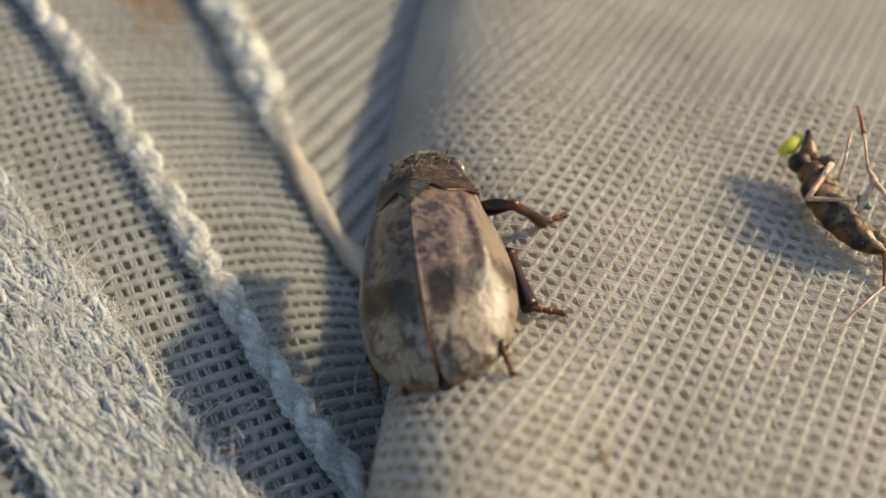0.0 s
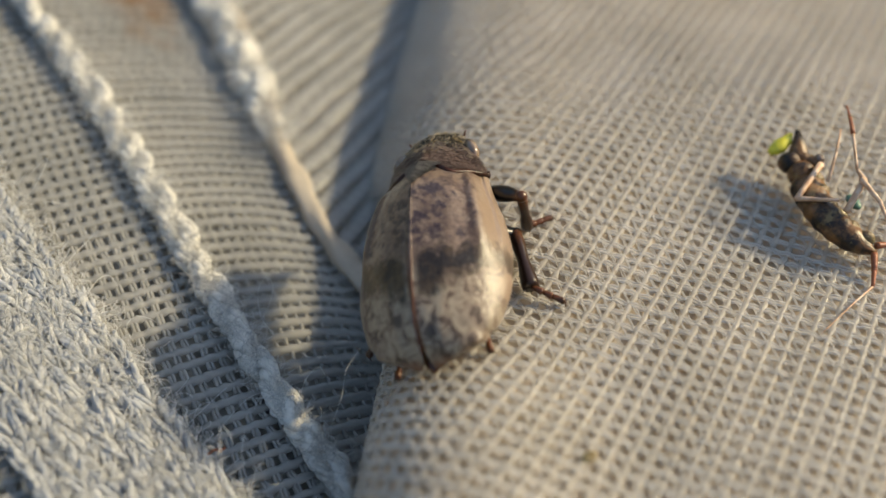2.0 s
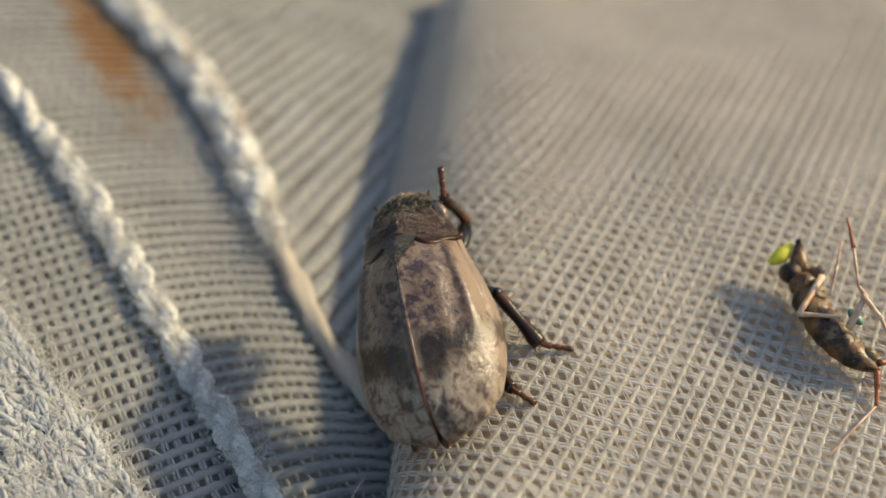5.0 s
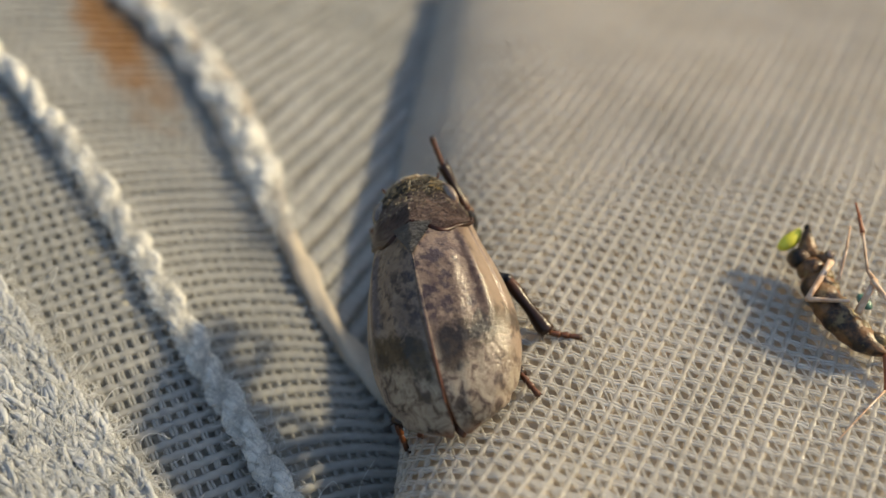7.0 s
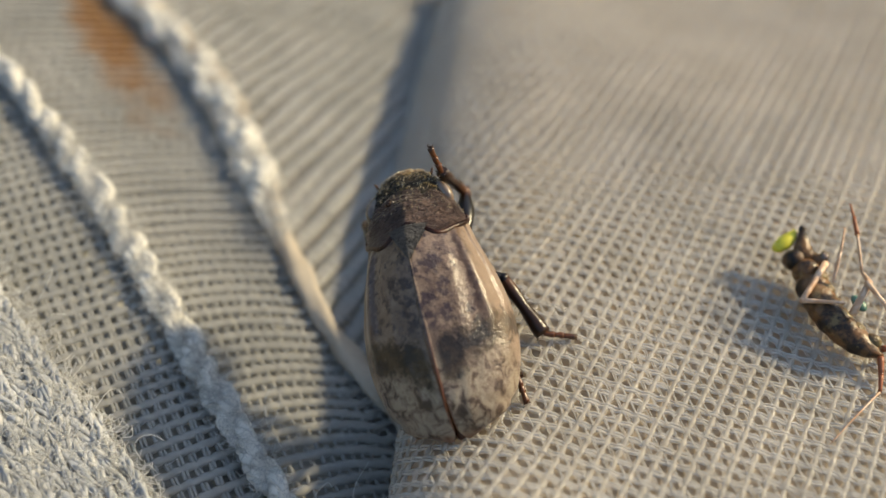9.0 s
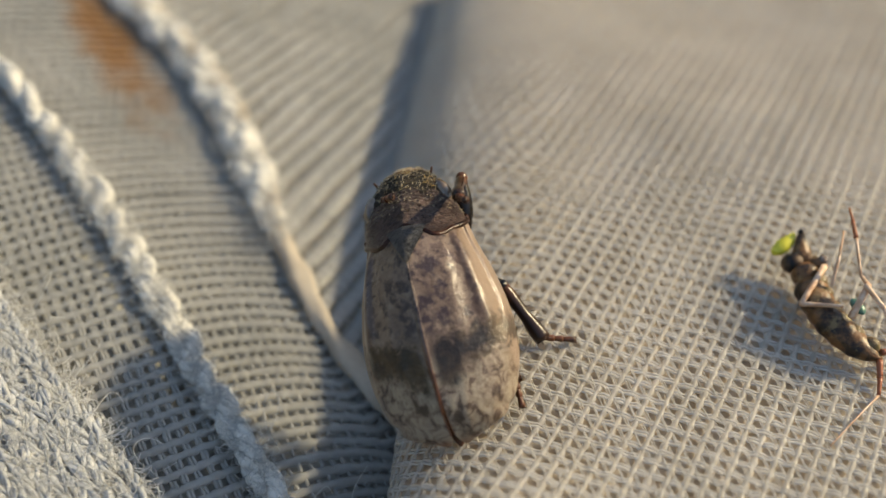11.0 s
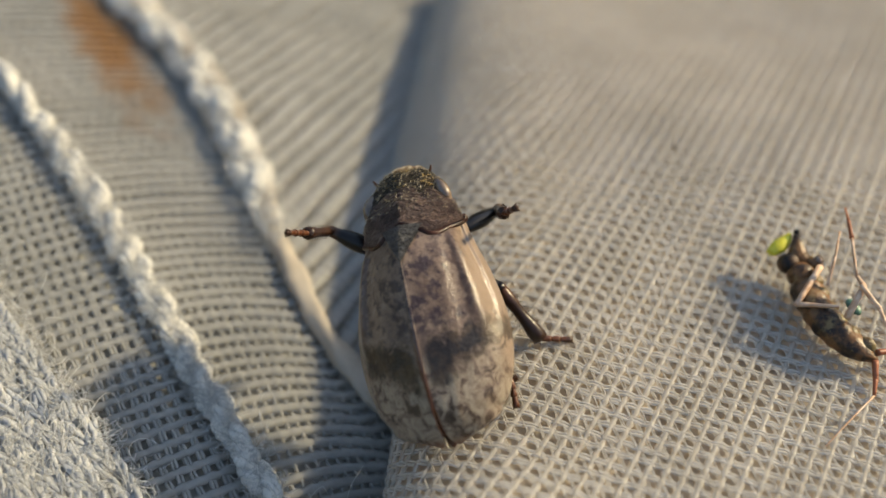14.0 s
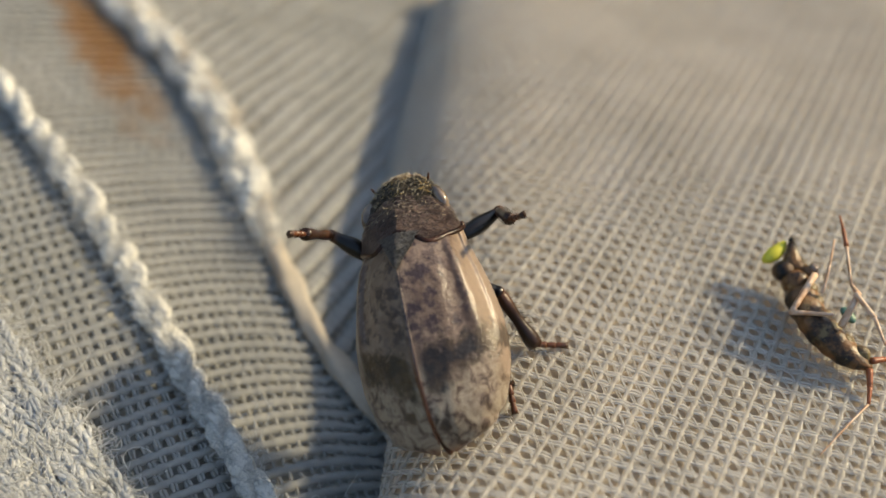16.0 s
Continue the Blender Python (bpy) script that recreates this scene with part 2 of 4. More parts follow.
# ---- mesh tools ----
class Mesh:
    """Gathers vertices and faces in u."""

    def __init__(self):
        self.v, self.f = [], []
        self.n = 0

    def add(self, verts, faces):
        verts = np.asarray(verts, float)
        self.v.append(verts)
        self.f.extend([tuple(i + self.n for i in f) for f in faces])
        self.n += len(verts)

    def grid(self, p, close_u=False):
        """A quad grid from an array (rows, columns, 3)."""
        r, c = p.shape[:2]
        cols = c if close_u else c - 1
        faces = [(i * c + j, i * c + (j + 1) % c, (i + 1) * c + (j + 1) % c, (i + 1) * c + j) for i in range(r - 1) for j in range(cols)]
        self.add(p.reshape(-1, 3), faces)

    def tube(self, pts, radius, sides=6, up=(0, 0, 1), cap=True, flat=1.0, lobes=0, twist=None, lumps=0.0):
        pts = np.asarray(pts, float)
        m = len(pts)
        if m < 2:
            return
        rad = np.broadcast_to(np.asarray(radius, float), (m,))
        tan = np.gradient(pts, axis=0)
        tan /= np.linalg.norm(tan, axis=1)[:, None] + 1e-12
        side = np.cross(tan, np.broadcast_to(np.asarray(up, float), tan.shape))
        ln = np.linalg.norm(side, axis=1)[:, None]
        side = np.where(ln < 1e-3, np.array([1.0, 0, 0]), side / np.maximum(ln, 1e-3))
        nor = np.cross(side, tan)
        ang = np.arange(sides) * 2 * math.pi / sides
        ring = (np.cos(ang)[None, :, None] * side[:, None] + flat * np.sin(ang)[None, :, None] * nor[:, None]) * rad[:, None, None]
        if lobes:
            ring = ring * (1 + 0.13 * np.cos(lobes * ang[None, :] + np.asarray(twist)[:, None]))[:, :, None]
        if lumps:
            ring = ring * (1 + lumps * np.random.default_rng(m).normal(size=(m, sides)))[:, :, None]
        base = self.n
        self.grid(pts[:, None] + ring, True)
        if cap:
            self.f.append(tuple(base + j for j in range(sides)))
            self.f.append(tuple(base + (m - 1) * sides + j for j in reversed(range(sides))))

    def ball(self, c, r, seg=20, rings=12, turn=None):
        th = np.linspace(0.02, math.pi - 0.02, rings)
        ph = np.linspace(0, 2 * math.pi, seg, endpoint=False)
        p = np.stack([np.sin(th)[:, None] * np.cos(ph), np.sin(th)[:, None] * np.sin(ph), np.cos(th)[:, None] + 0 * ph], -1) * np.asarray(r, float)
        if turn is not None:
            p = p @ np.asarray(turn.to_3x3()).T
        base = self.n
        self.grid(p + np.asarray(c, float), True)
        self.f.append(tuple(base + j for j in reversed(range(seg))))
        self.f.append(tuple(base + (rings - 1) * seg + j for j in range(seg)))

    def data(self, name, unit=K, smooth=True):
        me = bpy.data.meshes.new(name)
        me.from_pydata((np.concatenate(self.v) * unit).tolist(), [], self.f)
        if smooth:
            me.polygons.foreach_set("use_smooth", [True] * len(me.polygons))
        me.update()
        bm = bmesh.new()
        bm.from_mesh(me)
        bmesh.ops.recalc_face_normals(bm, faces=bm.faces)
        bm.to_mesh(me)
        bm.free()
        return me


def part(name, mesh, material, parent=None, label="", unit=K):
    """One mesh object, under a thing or on its own."""
    me = mesh.data(name, unit)
    me.materials.append(material)
    ob = new(name, me)
    ob.parent = parent
    return tagged(ob, label)


def curve(xs, ys):
    """A smooth function through a few control values."""
    xs, ys = np.asarray(xs, float), np.asarray(ys, float)
    d = np.gradient(ys, xs)

    def at(x):
        x = np.clip(np.asarray(x, float), xs[0], xs[-1])
        i = np.clip(np.searchsorted(xs, x, side="right") - 1, 0, len(xs) - 2)
        h = xs[i + 1] - xs[i]
        t = (x - xs[i]) / h
        return ((1 + 2 * t) * (1 - t) ** 2 * ys[i] + t * (1 - t) ** 2 * h * d[i] + t * t * (3 - 2 * t) * ys[i + 1] + t * t * (t - 1) * h * d[i + 1])

    return at


def smooth(x, lo, hi):
    t = np.clip((x - lo) / (hi - lo), 0, 1)
    return t * t * (3 - 2 * t)


# ---- the folded net: two levels of cloth ----
FOLD_A, FOLD_B = 4.6, 3.0


def fold_edge(y):
    return -1.75 + 0.085 * (y + 4)


def net_right(s, y):
    """The upper cloth. s runs across it from the rounded fold (s < 0: over the brow and down)."""
    arc = 0.5 * math.pi * 0.5 * (FOLD_A + FOLD_B)
    far = smooth(y, 1.5, 7.0)
    steep = math.pi / 2 * (1 - 0.24 * far)
    brow = FOLD_A + 1.0 * far
    ph = np.minimum(np.maximum(-s / arc, 0) * math.pi / 2, steep)
    low = np.maximum(-s - arc * steep / (math.pi / 2), 0)
    dx, dz = brow * np.cos(steep), FOLD_B * np.sin(steep)
    run = np.sqrt(dx * dx + dz * dz)
    x = fold_edge(y) + FOLD_A - brow * np.sin(ph) + np.maximum(s, 0) - low * dx / run * far
    z = -FOLD_B + FOLD_B * np.cos(ph) - low * dz / run
    x = x + 0.12 * low * (1 - far)
    flat = smooth(s, -4.0, 4.0)
    z = z + 1.5 * smooth(-y, 1.5, 8.5) * (1 - smooth(s, -2.5, 4.0)) - 0.004 * np.maximum(y - 1, 0) ** 2
    z = z + 0.12 * np.sin(0.32 * x + 0.25 * y + 1.0) * flat + 0.10 * np.sin(0.5 * y - 0.2 * x) * flat
    return np.stack([x, y, z], -1)


def left_z(x, y):
    return -3.7 - 0.24 * (x + 3) - 0.03 * y - 0.10 * np.maximum(y - 8, 0) * smooth(x, -9, -3) + 0.10 * np.sin(0.5 * x + 0.3 * y) + 0.06 * np.sin(0.9 * y - 0.4 * x)


def net_left(x, y):
    return np.stack([x, y, left_z(x, y)], -1)


def net_strip(x, y):
    """The strip between the seams; its yarns bow towards the hem."""
    across = np.clip((x - braid_x(y)) / (cord_x(y) - braid_x(y)), 0, 1)
    y = y - 1.4 * across ** 2
    return np.stack([x, y, left_z(x, y)], -1)


def net_inner(x, y):
    """The panel between the hem and the fold, hanging down towards the fold."""
    return np.stack([x, y, left_z(cord_x(y), y) + 0.3 - 0.30 * (x - cord_x(y)) + 0.04 * np.sin(0.5 * x + 0.3 * y)], -1)


def braid_x(y):
    return -7.799 - 0.6697 * y + 0.00386 * y * y + -0.000533 * y ** 3


def cord_x(y):
    return -1.350 - 0.9289 * y + 0.04887 * y * y + -0.001546 * y ** 3


def normals(surface, a, b):
    e = 0.02
    du, dv = surface(a + e, b) - surface(a - e, b), surface(a, b + e) - surface(a, b - e)
    n = np.cross(du, dv)
    return n / (np.linalg.norm(n, axis=-1)[..., None] + 1e-9)


def threads(mesh, surface, box, angle, pitch, radius, row, lift=0.0, wave=0.0, pulse=0.0, sides=6, inside=None, jitter=0.02, steps=3, pair=0.0, flat=1.0, seed=3):
    """Parallel yarns over a cloth: box is (a0, a1, b0, b1) in the cloth's own plane, angle the yarns' way in it."""
    rng = np.random.default_rng(seed)
    d = np.array([math.cos(radians(angle)), math.sin(radians(angle))])
    nn = np.array([-d[1], d[0]])
    corners = np.array([(box[i], box[j]) for i in (0, 1) for j in (2, 3)])
    i0, i1 = math.floor((corners @ nn).min() / pitch), math.ceil((corners @ nn).max() / pitch)
    j0, j1 = (corners @ d).min(), (corners @ d).max()
    st = row / steps
    j = np.arange(j0, j1, st)
    for i in range(i0, i1 + 1):
        shift = i * pitch + jitter * pitch * rng.normal() + 0.05 * pitch * np.sin(j * 0.35 + rng.uniform(0, 6))
        ab = j[:, None] * d + np.asarray(shift)[:, None] * nn
        ok = (ab[:, 0] > box[0]) & (ab[:, 0] < box[1]) & (ab[:, 1] > box[2]) & (ab[:, 1] < box[3])
        if inside is not None:
            p = surface(ab[:, 0], ab[:, 1])
            ok &= inside(p[:, 0], p[:, 1])
        idx = np.flatnonzero(ok)
        if len(idx) < 4:
            continue
        for run in np.split(idx, np.flatnonzero(np.diff(idx) > 1) + 1):
            if len(run) < 4:
                continue
            q = ab[run]
            nor = normals(surface, q[:, 0], q[:, 1])
            ph = 2 * math.pi * j[run] / row + math.pi * (i % 2)
            for k in ((-1, 1) if pair else (0,)):
                qq = q + k * pair * nn
                p = surface(qq[:, 0], qq[:, 1]) + nor * (lift + wave * np.cos(ph))[:, None]
                rad = radius * (1 + pulse * np.cos(ph + math.pi / 2)) * (1 + 0.06 * rng.normal(size=len(run)))
                mesh.tube(p, rad, sides, up=nor, cap=False, flat=flat)


def zigzag(mesh, surface, box, angle, pitch, cross, row, radius, lift, seed=5):
    """Fine doubled strands that slant from wale to wale."""
    rng = np.random.default_rng(seed)
    d = np.array([math.cos(radians(angle)), math.sin(radians(angle))])
    nn = np.array([-d[1], d[0]])
    corners = np.array([(box[i], box[j]) for i in (0, 1) for j in (2, 3)])
    i0, i1 = math.floor((corners @ nn).min() / pitch), math.ceil((corners @ nn).max() / pitch)
    k0, k1 = math.floor((corners @ d).min() / row), math.ceil((corners @ d).max() / row)
    slope = math.tan(radians(cross - angle + 90))
    for i in range(i0, i1):
        for k in range(k0, k1):
            a = i * pitch * nn + (k + 0.5) * row * d
            if not (box[0] < a[0] < box[1] and box[2] < a[1] < box[3]):
                continue
            for off in (-0.035, 0.045):
                w = rng.normal(0, 0.02, 2)
                t = np.linspace(0.04, 0.96, 4)
                ab = a + t[:, None] * pitch * nn + (t * 1.25 * row + off + w[0])[:, None] * d
                nor = normals(surface, ab[:, 0], ab[:, 1])
                p = surface(ab[:, 0], ab[:, 1]) + nor * (lift + 0.05 * np.sin(t * math.pi))[:, None]
                mesh.tube(p, radius, 4, up=nor, cap=False)


# upper net: thick chain wales, thin cross threads, slanting strands
RIGHT_BOX = (-9.5, 23.0, -12.5, 31.0)
net = tagged(new("folded_net"), "white knitted nylon net folded over into a rounded edge", "net", kind="structure")
m = Mesh()
threads(m, net_right, RIGHT_BOX, 65.0, 0.545, 0.098, 0.46, lift=0.02, wave=0.02, pulse=0.34, flat=0.75, seed=1)
part("wale", m, M_NET, net, "thick knitted chain threads of the net")["kind"] = "stuff"
m = Mesh()
threads(m, net_right, RIGHT_BOX, -20.0, 0.46, 0.056, 0.545, lift=0.03, wave=0.04, pair=0.06, sides=5, steps=3, seed=2)
part("cross_thread", m, M_NETCLEAR, net, "thin paired cross threads of the net")["kind"] = "stuff"
m = Mesh()
zigzag(m, net_right, (-3.0, 20.0, -11.0, 13.0), 65.0, 0.545, -55.0, 0.46, 0.020, 0.03)
part("slant_thread", m, M_NETCLEAR, net, "fine glossy slanting strands")["kind"] = "stuff"

# lower cloth: outer panel, strip between the seams, inner panel
lower = tagged(new("lower_net"), "grey woven net panel with a rust stain, seamed with cords", "net", kind="structure")
m = Mesh()
LOW_BOX = (-28.0, 7.0, -13.0, 32.0)
threads(m, net_left, LOW_BOX, 33.0, 0.575, 0.165, 0.5, wave=0.05, inside=lambda x, y: x < braid_x(y), flat=0.8, seed=11)
threads(m, net_left, LOW_BOX, -61.0, 0.44, 0.072, 0.6, wave=-0.05, pair=0.065, sides=5, inside=lambda x, y: x < braid_x(y), flat=0.8, seed=12)
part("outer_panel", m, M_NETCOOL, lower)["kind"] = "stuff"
m = Mesh()
strip = lambda x, y: (x > braid_x(y)) & (x < cord_x(y))
threads(m, net_strip, LOW_BOX, 32.0, 0.575, 0.20, 0.5, wave=0.03, pulse=0.08, inside=strip, flat=0.8, seed=13)
threads(m, net_strip, LOW_BOX, -62.5, 0.40, 0.07, 0.63, wave=-0.06, sides=5, inside=strip, seed=14)
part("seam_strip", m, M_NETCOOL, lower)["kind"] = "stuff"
m = Mesh()
inner = lambda x, y: (x > cord_x(y)) & (x < fold_edge(y) + 4.5)
threads(m, net_inner, LOW_BOX, 65.0, 0.80, 0.385, 0.5, wave=0.03, inside=inner, flat=0.2, seed=15)
threads(m, net_inner, LOW_BOX, -27.0, 0.40, 0.075, 0.814, wave=-0.04, sides=5, inside=inner, seed=16)
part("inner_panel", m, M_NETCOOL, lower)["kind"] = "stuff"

# what lies under the nets
def sheet(name, surface, a, b, drop, material, label, category, steps=60, thick=0.25):
    aa, bb = np.meshgrid(np.linspace(*a, steps), np.linspace(*b, steps), indexing="ij")
    top = surface(aa, bb) - normals(surface, aa, bb) * drop
    m = Mesh()
    m.grid(top)
    m.grid(top - np.array([0, 0, thick]))
    return tagged(part(name, m, material), label, category, kind="structure")


sheet("lining", net_right, (-9.0, 23.5), (-12.5, 31), 0.22, M_LINING, "dull beige cloth layer beneath the white net", "cloth", 120, 0.05)
# unseen cream sheet, added to bounce sunlight into the fold's shaded side
sheet("bounce_sheet", lambda a, y: np.stack([fold_edge(y) + 1.2 + a, y, -3.4 - 0.02 * a + 0 * y], -1), (0, 26), (-12.5, 31), 0.0, M_CREAM, "unseen cream sheet added beneath the net to bounce sunlight back up", "cloth", 30)
sheet("inner_backing", lambda a, y: net_inner(cord_x(y) + 0.4 + a * (fold_edge(y) + 4.1 - cord_x(y)), y), (0, 1), (-1, 34), 0.14, M_LINING, "dull beige cloth layer beneath the inner net panel", "cloth")
# added sheet, paler than the backing, so the shaded strip comes out lighter
sheet("strip_backing", lambda a, y: net_left(braid_x(y) + a * (cord_x(y) - braid_x(y)), y), (0, 1), (-9, 30), 0.4, M_MIDDLE, "lighter grey sheet added beneath the striped seam strip to lift its shade", "cloth")
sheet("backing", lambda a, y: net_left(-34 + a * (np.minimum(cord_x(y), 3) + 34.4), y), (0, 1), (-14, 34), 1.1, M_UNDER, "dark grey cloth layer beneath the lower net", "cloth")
m = Mesh()
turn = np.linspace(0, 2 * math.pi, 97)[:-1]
rim_r = np.array([0.0, 60.0, 375.0])
m.grid(np.stack([rim_r[:, None] * np.cos(turn), rim_r[:, None] * np.sin(turn), -16.0 + 0 * rim_r[:, None] * turn], -1), True)
tagged(part("ground", m, M_GROUND), "dry grassy earth beneath the net bag", "ground", kind="structure")
# ring added all round, far out of view, to block the bright low sky
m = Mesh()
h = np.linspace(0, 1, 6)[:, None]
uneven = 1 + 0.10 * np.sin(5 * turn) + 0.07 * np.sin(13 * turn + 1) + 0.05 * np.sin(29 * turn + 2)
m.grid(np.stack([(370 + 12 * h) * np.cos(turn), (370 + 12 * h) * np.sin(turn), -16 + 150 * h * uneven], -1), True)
tagged(part("backdrop", m, M_SKYBLOCK), "unseen dull green and straw ring added to block the low sky", "backdrop", kind="structure")


# ---- cords, band and loose fibres ----
def along(fx, y0, y1, n, lift=0.0):
    """Points along a seam with its sideways and upward ways."""
    y = np.linspace(y0, y1, n)
    p = np.stack([fx(y), y, left_z(fx(y), y) + lift], -1)
    t = np.gradient(p, axis=0)
    s = np.cumsum(np.linalg.norm(t, axis=1))
    t /= np.linalg.norm(t, axis=1)[:, None]
    side = np.cross(t, (0, 0, 1.0))
    side /= np.linalg.norm(side, axis=1)[:, None]
    return p, side, s


PLIES = 11


def braid(thing, fx, y0, y1, width, height, strand, period, material, lift, n=700, seed=0, label=""):
    rng = np.random.default_rng(seed)
    p, side, s = along(fx, y0, y1, n, lift)
    for k in range(2):
        m = Mesh()
        ph = s + 0.25 * np.sin(s * 0.9 + seed) + 0.15 * np.sin(s * 2.3)
        a = 2 * math.pi * (ph / period + k / 2)
        wob = 0.05 * np.sin(s * 1.7 + k)
        q = p + side * (width * np.sin(a) + wob)[:, None] + np.array([0, 0, 1.0]) * (height * np.cos(a))[:, None]
        rad = strand * (0.15 + 0.85 * smooth(np.abs(s - s[0]), 0.0, 3.5)) * (1 + 0.14 * np.cos(a) + 0.08 * np.sin(s * 2.3 + k) + 0.05 * np.sin(s * 5.1))
        m.tube(q, rad * 0.75, 10)
        core = part("strand", m, material, thing)
        for ply in range(PLIES):
            b = 2 * math.pi * ply / PLIES + s * 2.1 + rng.uniform(0, 0.6) + 0.5 * np.sin(s * 1.3 + ply)
            out = 0.60 * (1 + 0.22 * np.sin(s * 3.1 + 2 * ply) + 0.10 * np.sin(s * 7.3 + 5 * ply))
            o = side * (np.cos(b) * rad * out)[:, None] + np.array([0, 0, 1.0]) * (np.sin(b) * rad * out)[:, None]
            m = Mesh()
            m.tube(q + o, rad * (0.31 + 0.09 * np.sin(s * 4 + ply) + 0.05 * np.sin(s * 9 + 3 * ply)), 7, lumps=0.10)
            part("ply", m, material, core)
    return thing


seam_cord = tagged(new("seam_cord"), "white plaited cotton cord sewn along the net seam", "cord")
braid(seam_cord, braid_x, -9.5, 24.0, 0.23, 0.13, 0.36, 3.2, M_YARN, 0.40, seed=1)

hem = tagged(new("hem_cord"), "cream rolled hem with a plaited cord along the net", "cord")
p, side, s = along(cord_x, -2.0, 34.0, 500, 0.35)
m = Mesh()
wide = 0.40 + 0.40 * smooth(p[:, 1], 7, 14) + 0.05 * np.sin(s * 1.3) + 0.04 * np.sin(s * 3.1)
m.tube(p, wide, 18, flat=0.66, lobes=3, twist=s * 1.1 + 0.6 * np.sin(s * 0.7), lumps=0.03)
part("rolled_edge", m, M_CORD, hem, "smooth cream rolled edge")
braid(hem, lambda y: cord_x(y) - 0.05, 8.2, 34.0, 0.30, 0.05, 0.64, 5.2, M_YARN, 0.36, 500, seed=2)


def band_edge(t):
    """The knitted band's inner edge: along it by t."""
    return np.array([-11.17, -1.93]) + t * BAND_DIR


BAND_DIR, BAND_OUT = np.array([-0.669, 0.743]), np.array([-0.743, -0.669])
band = tagged(new("knitted_band"), "fluffy white knitted cotton band on the net", "band")
rng = np.random.default_rng(7)
COL, ROW = 0.74, 0.50
m = Mesh()
aa, bb = np.meshgrid(np.linspace(-12, 20, 90), np.linspace(-0.05, 4.3, 24), indexing="ij")
pad = band_edge(0.0) + aa[..., None] * BAND_DIR + bb[..., None] * BAND_OUT
swell = 0.34 * smooth(bb, -0.05, 0.5) * (1 - smooth(bb, 3.7, 4.3)) + 0.05 * np.sin(aa * 3.1) * np.sin(bb * 4.0)
m.grid(np.concatenate([pad, (left_z(pad[..., 0], pad[..., 1]) + swell)[..., None]], -1))
m.grid(np.concatenate([pad, (left_z(pad[..., 0], pad[..., 1]) + 0.05 * swell)[..., None]], -1))
part("felt_base", m, M_BAND, band)
for c in range(6):
    m = Mesh()
    for r in range(-27, 38):
        base = band_edge(r * ROW) + BAND_OUT * (c + 0.45) * COL
        for sgn in (-1, 1):
            t = np.linspace(0, 1, 9)
            across = sgn * (0.06 + 0.34 * np.sin(t * math.pi * 0.5)) * COL
            fwd = (t - 0.3) * ROW * 2.2
            xy = base + across[:, None] * BAND_OUT + fwd[:, None] * BAND_DIR + rng.normal(0, 0.05, 2)
            z = left_z(xy[:, 0], xy[:, 1]) + 0.34 + 0.24 * np.sin(t * math.pi) + rng.normal(0, 0.06)
            q = np.column_stack([xy, z])
            # a stitch is a bundle of soft plies
            for k in range(6):
                o = rng.normal(0, 0.07, 3) * np.array([1, 1, 0.6])
                w = 0.05 * np.sin(t * 7 + k * 1.7)[:, None] * np.array([1, 0, 0.5])
                m.tube(q + o + w, (0.04 + 0.048 * np.sin(t * math.pi) ** 0.7) * rng.uniform(0.7, 1.3), 5)
    part("knit_rib", m, M_BAND, band)


def fuzz(name, places, count, length, material, label, seed, spread, thick=0.010):
    """Loose curly fibres, too many to count."""
    rng = np.random.default_rng(seed)
    m = Mesh()
    for _ in range(count):
        c = places(rng)
        a, el = rng.uniform(0, 2 * math.pi), rng.uniform(-0.1, 0.9)
        d = np.array([math.cos(a) * math.cos(el), math.sin(a) * math.cos(el), math.sin(el)])
        ln = length * rng.uniform(0.4, 1.5)
        t = np.linspace(0, 1, 9)
        bend = rng.normal(0, 1, 3)
        bend2 = rng.normal(0, 1, 3)
        q = c + rng.normal(0, spread, 3) * np.array([1, 1, 0.3]) + ln * (t[:, None] * d + 0.28 * np.sin(t * math.pi)[:, None] * bend + 0.16 * np.sin(t * 2 * math.pi)[:, None] * bend2)
        m.tube(q, thick, 3, cap=False)
    ob = part(name, m, material)
    return tagged(ob, label, "fibres", kind="stuff")


def on_band(rng):
    xy = band_edge(rng.uniform(-11, 19)) + BAND_OUT * rng.uniform(-0.1, 4.1)
    return np.array([*xy, left_z(*xy) + 0.5])


def on_band_rim(rng):
    xy = band_edge(rng.uniform(-11, 14)) + BAND_OUT * rng.uniform(-0.25, 0.2)
    return np.array([*xy, left_z(*xy) + 0.45])


def on_cord(rng):
    y = rng.uniform(-9, 12)
    return np.array([braid_x(y), y, left_z(braid_x(y), y) + 0.68])


fuzz("band_fluff", on_band, 9500, 0.55, M_FIBRE, "short white fluff over the knitted band", 21, 0.12, 0.013)
fuzz("rim_fluff", on_band_rim, 240, 1.1, M_FIBRE, "long curly fibres at the band's rim", 22, 0.12, 0.015)
def on_hem(rng):
    y = rng.uniform(8, 24)
    return np.array([cord_x(y), y, left_z(cord_x(y), y) + 0.75])


fuzz("hem_fluff", on_hem, 1600, 0.5, M_FIBRE, "white fluff on the plaited hem", 24, 0.4, 0.012)
fuzz("cord_fluff", on_cord, 3000, 0.42, M_FIBRE, "white fluff on the seam cord", 23, 0.26, 0.009)


def loose_fibre(points, label, r=0.010):
    p = np.asarray(points, float)
    k = np.arange(len(p))
    f = [curve(k, p[:, i]) for i in range(3)]
    t = np.linspace(0, len(p) - 1, 40)
    m = Mesh()
    m.tube(np.stack([g(t) for g in f], -1), r, 5)
    return tagged(part("loose_fibre", m, M_FIBRE), label, "fibre", group="loose fibres")


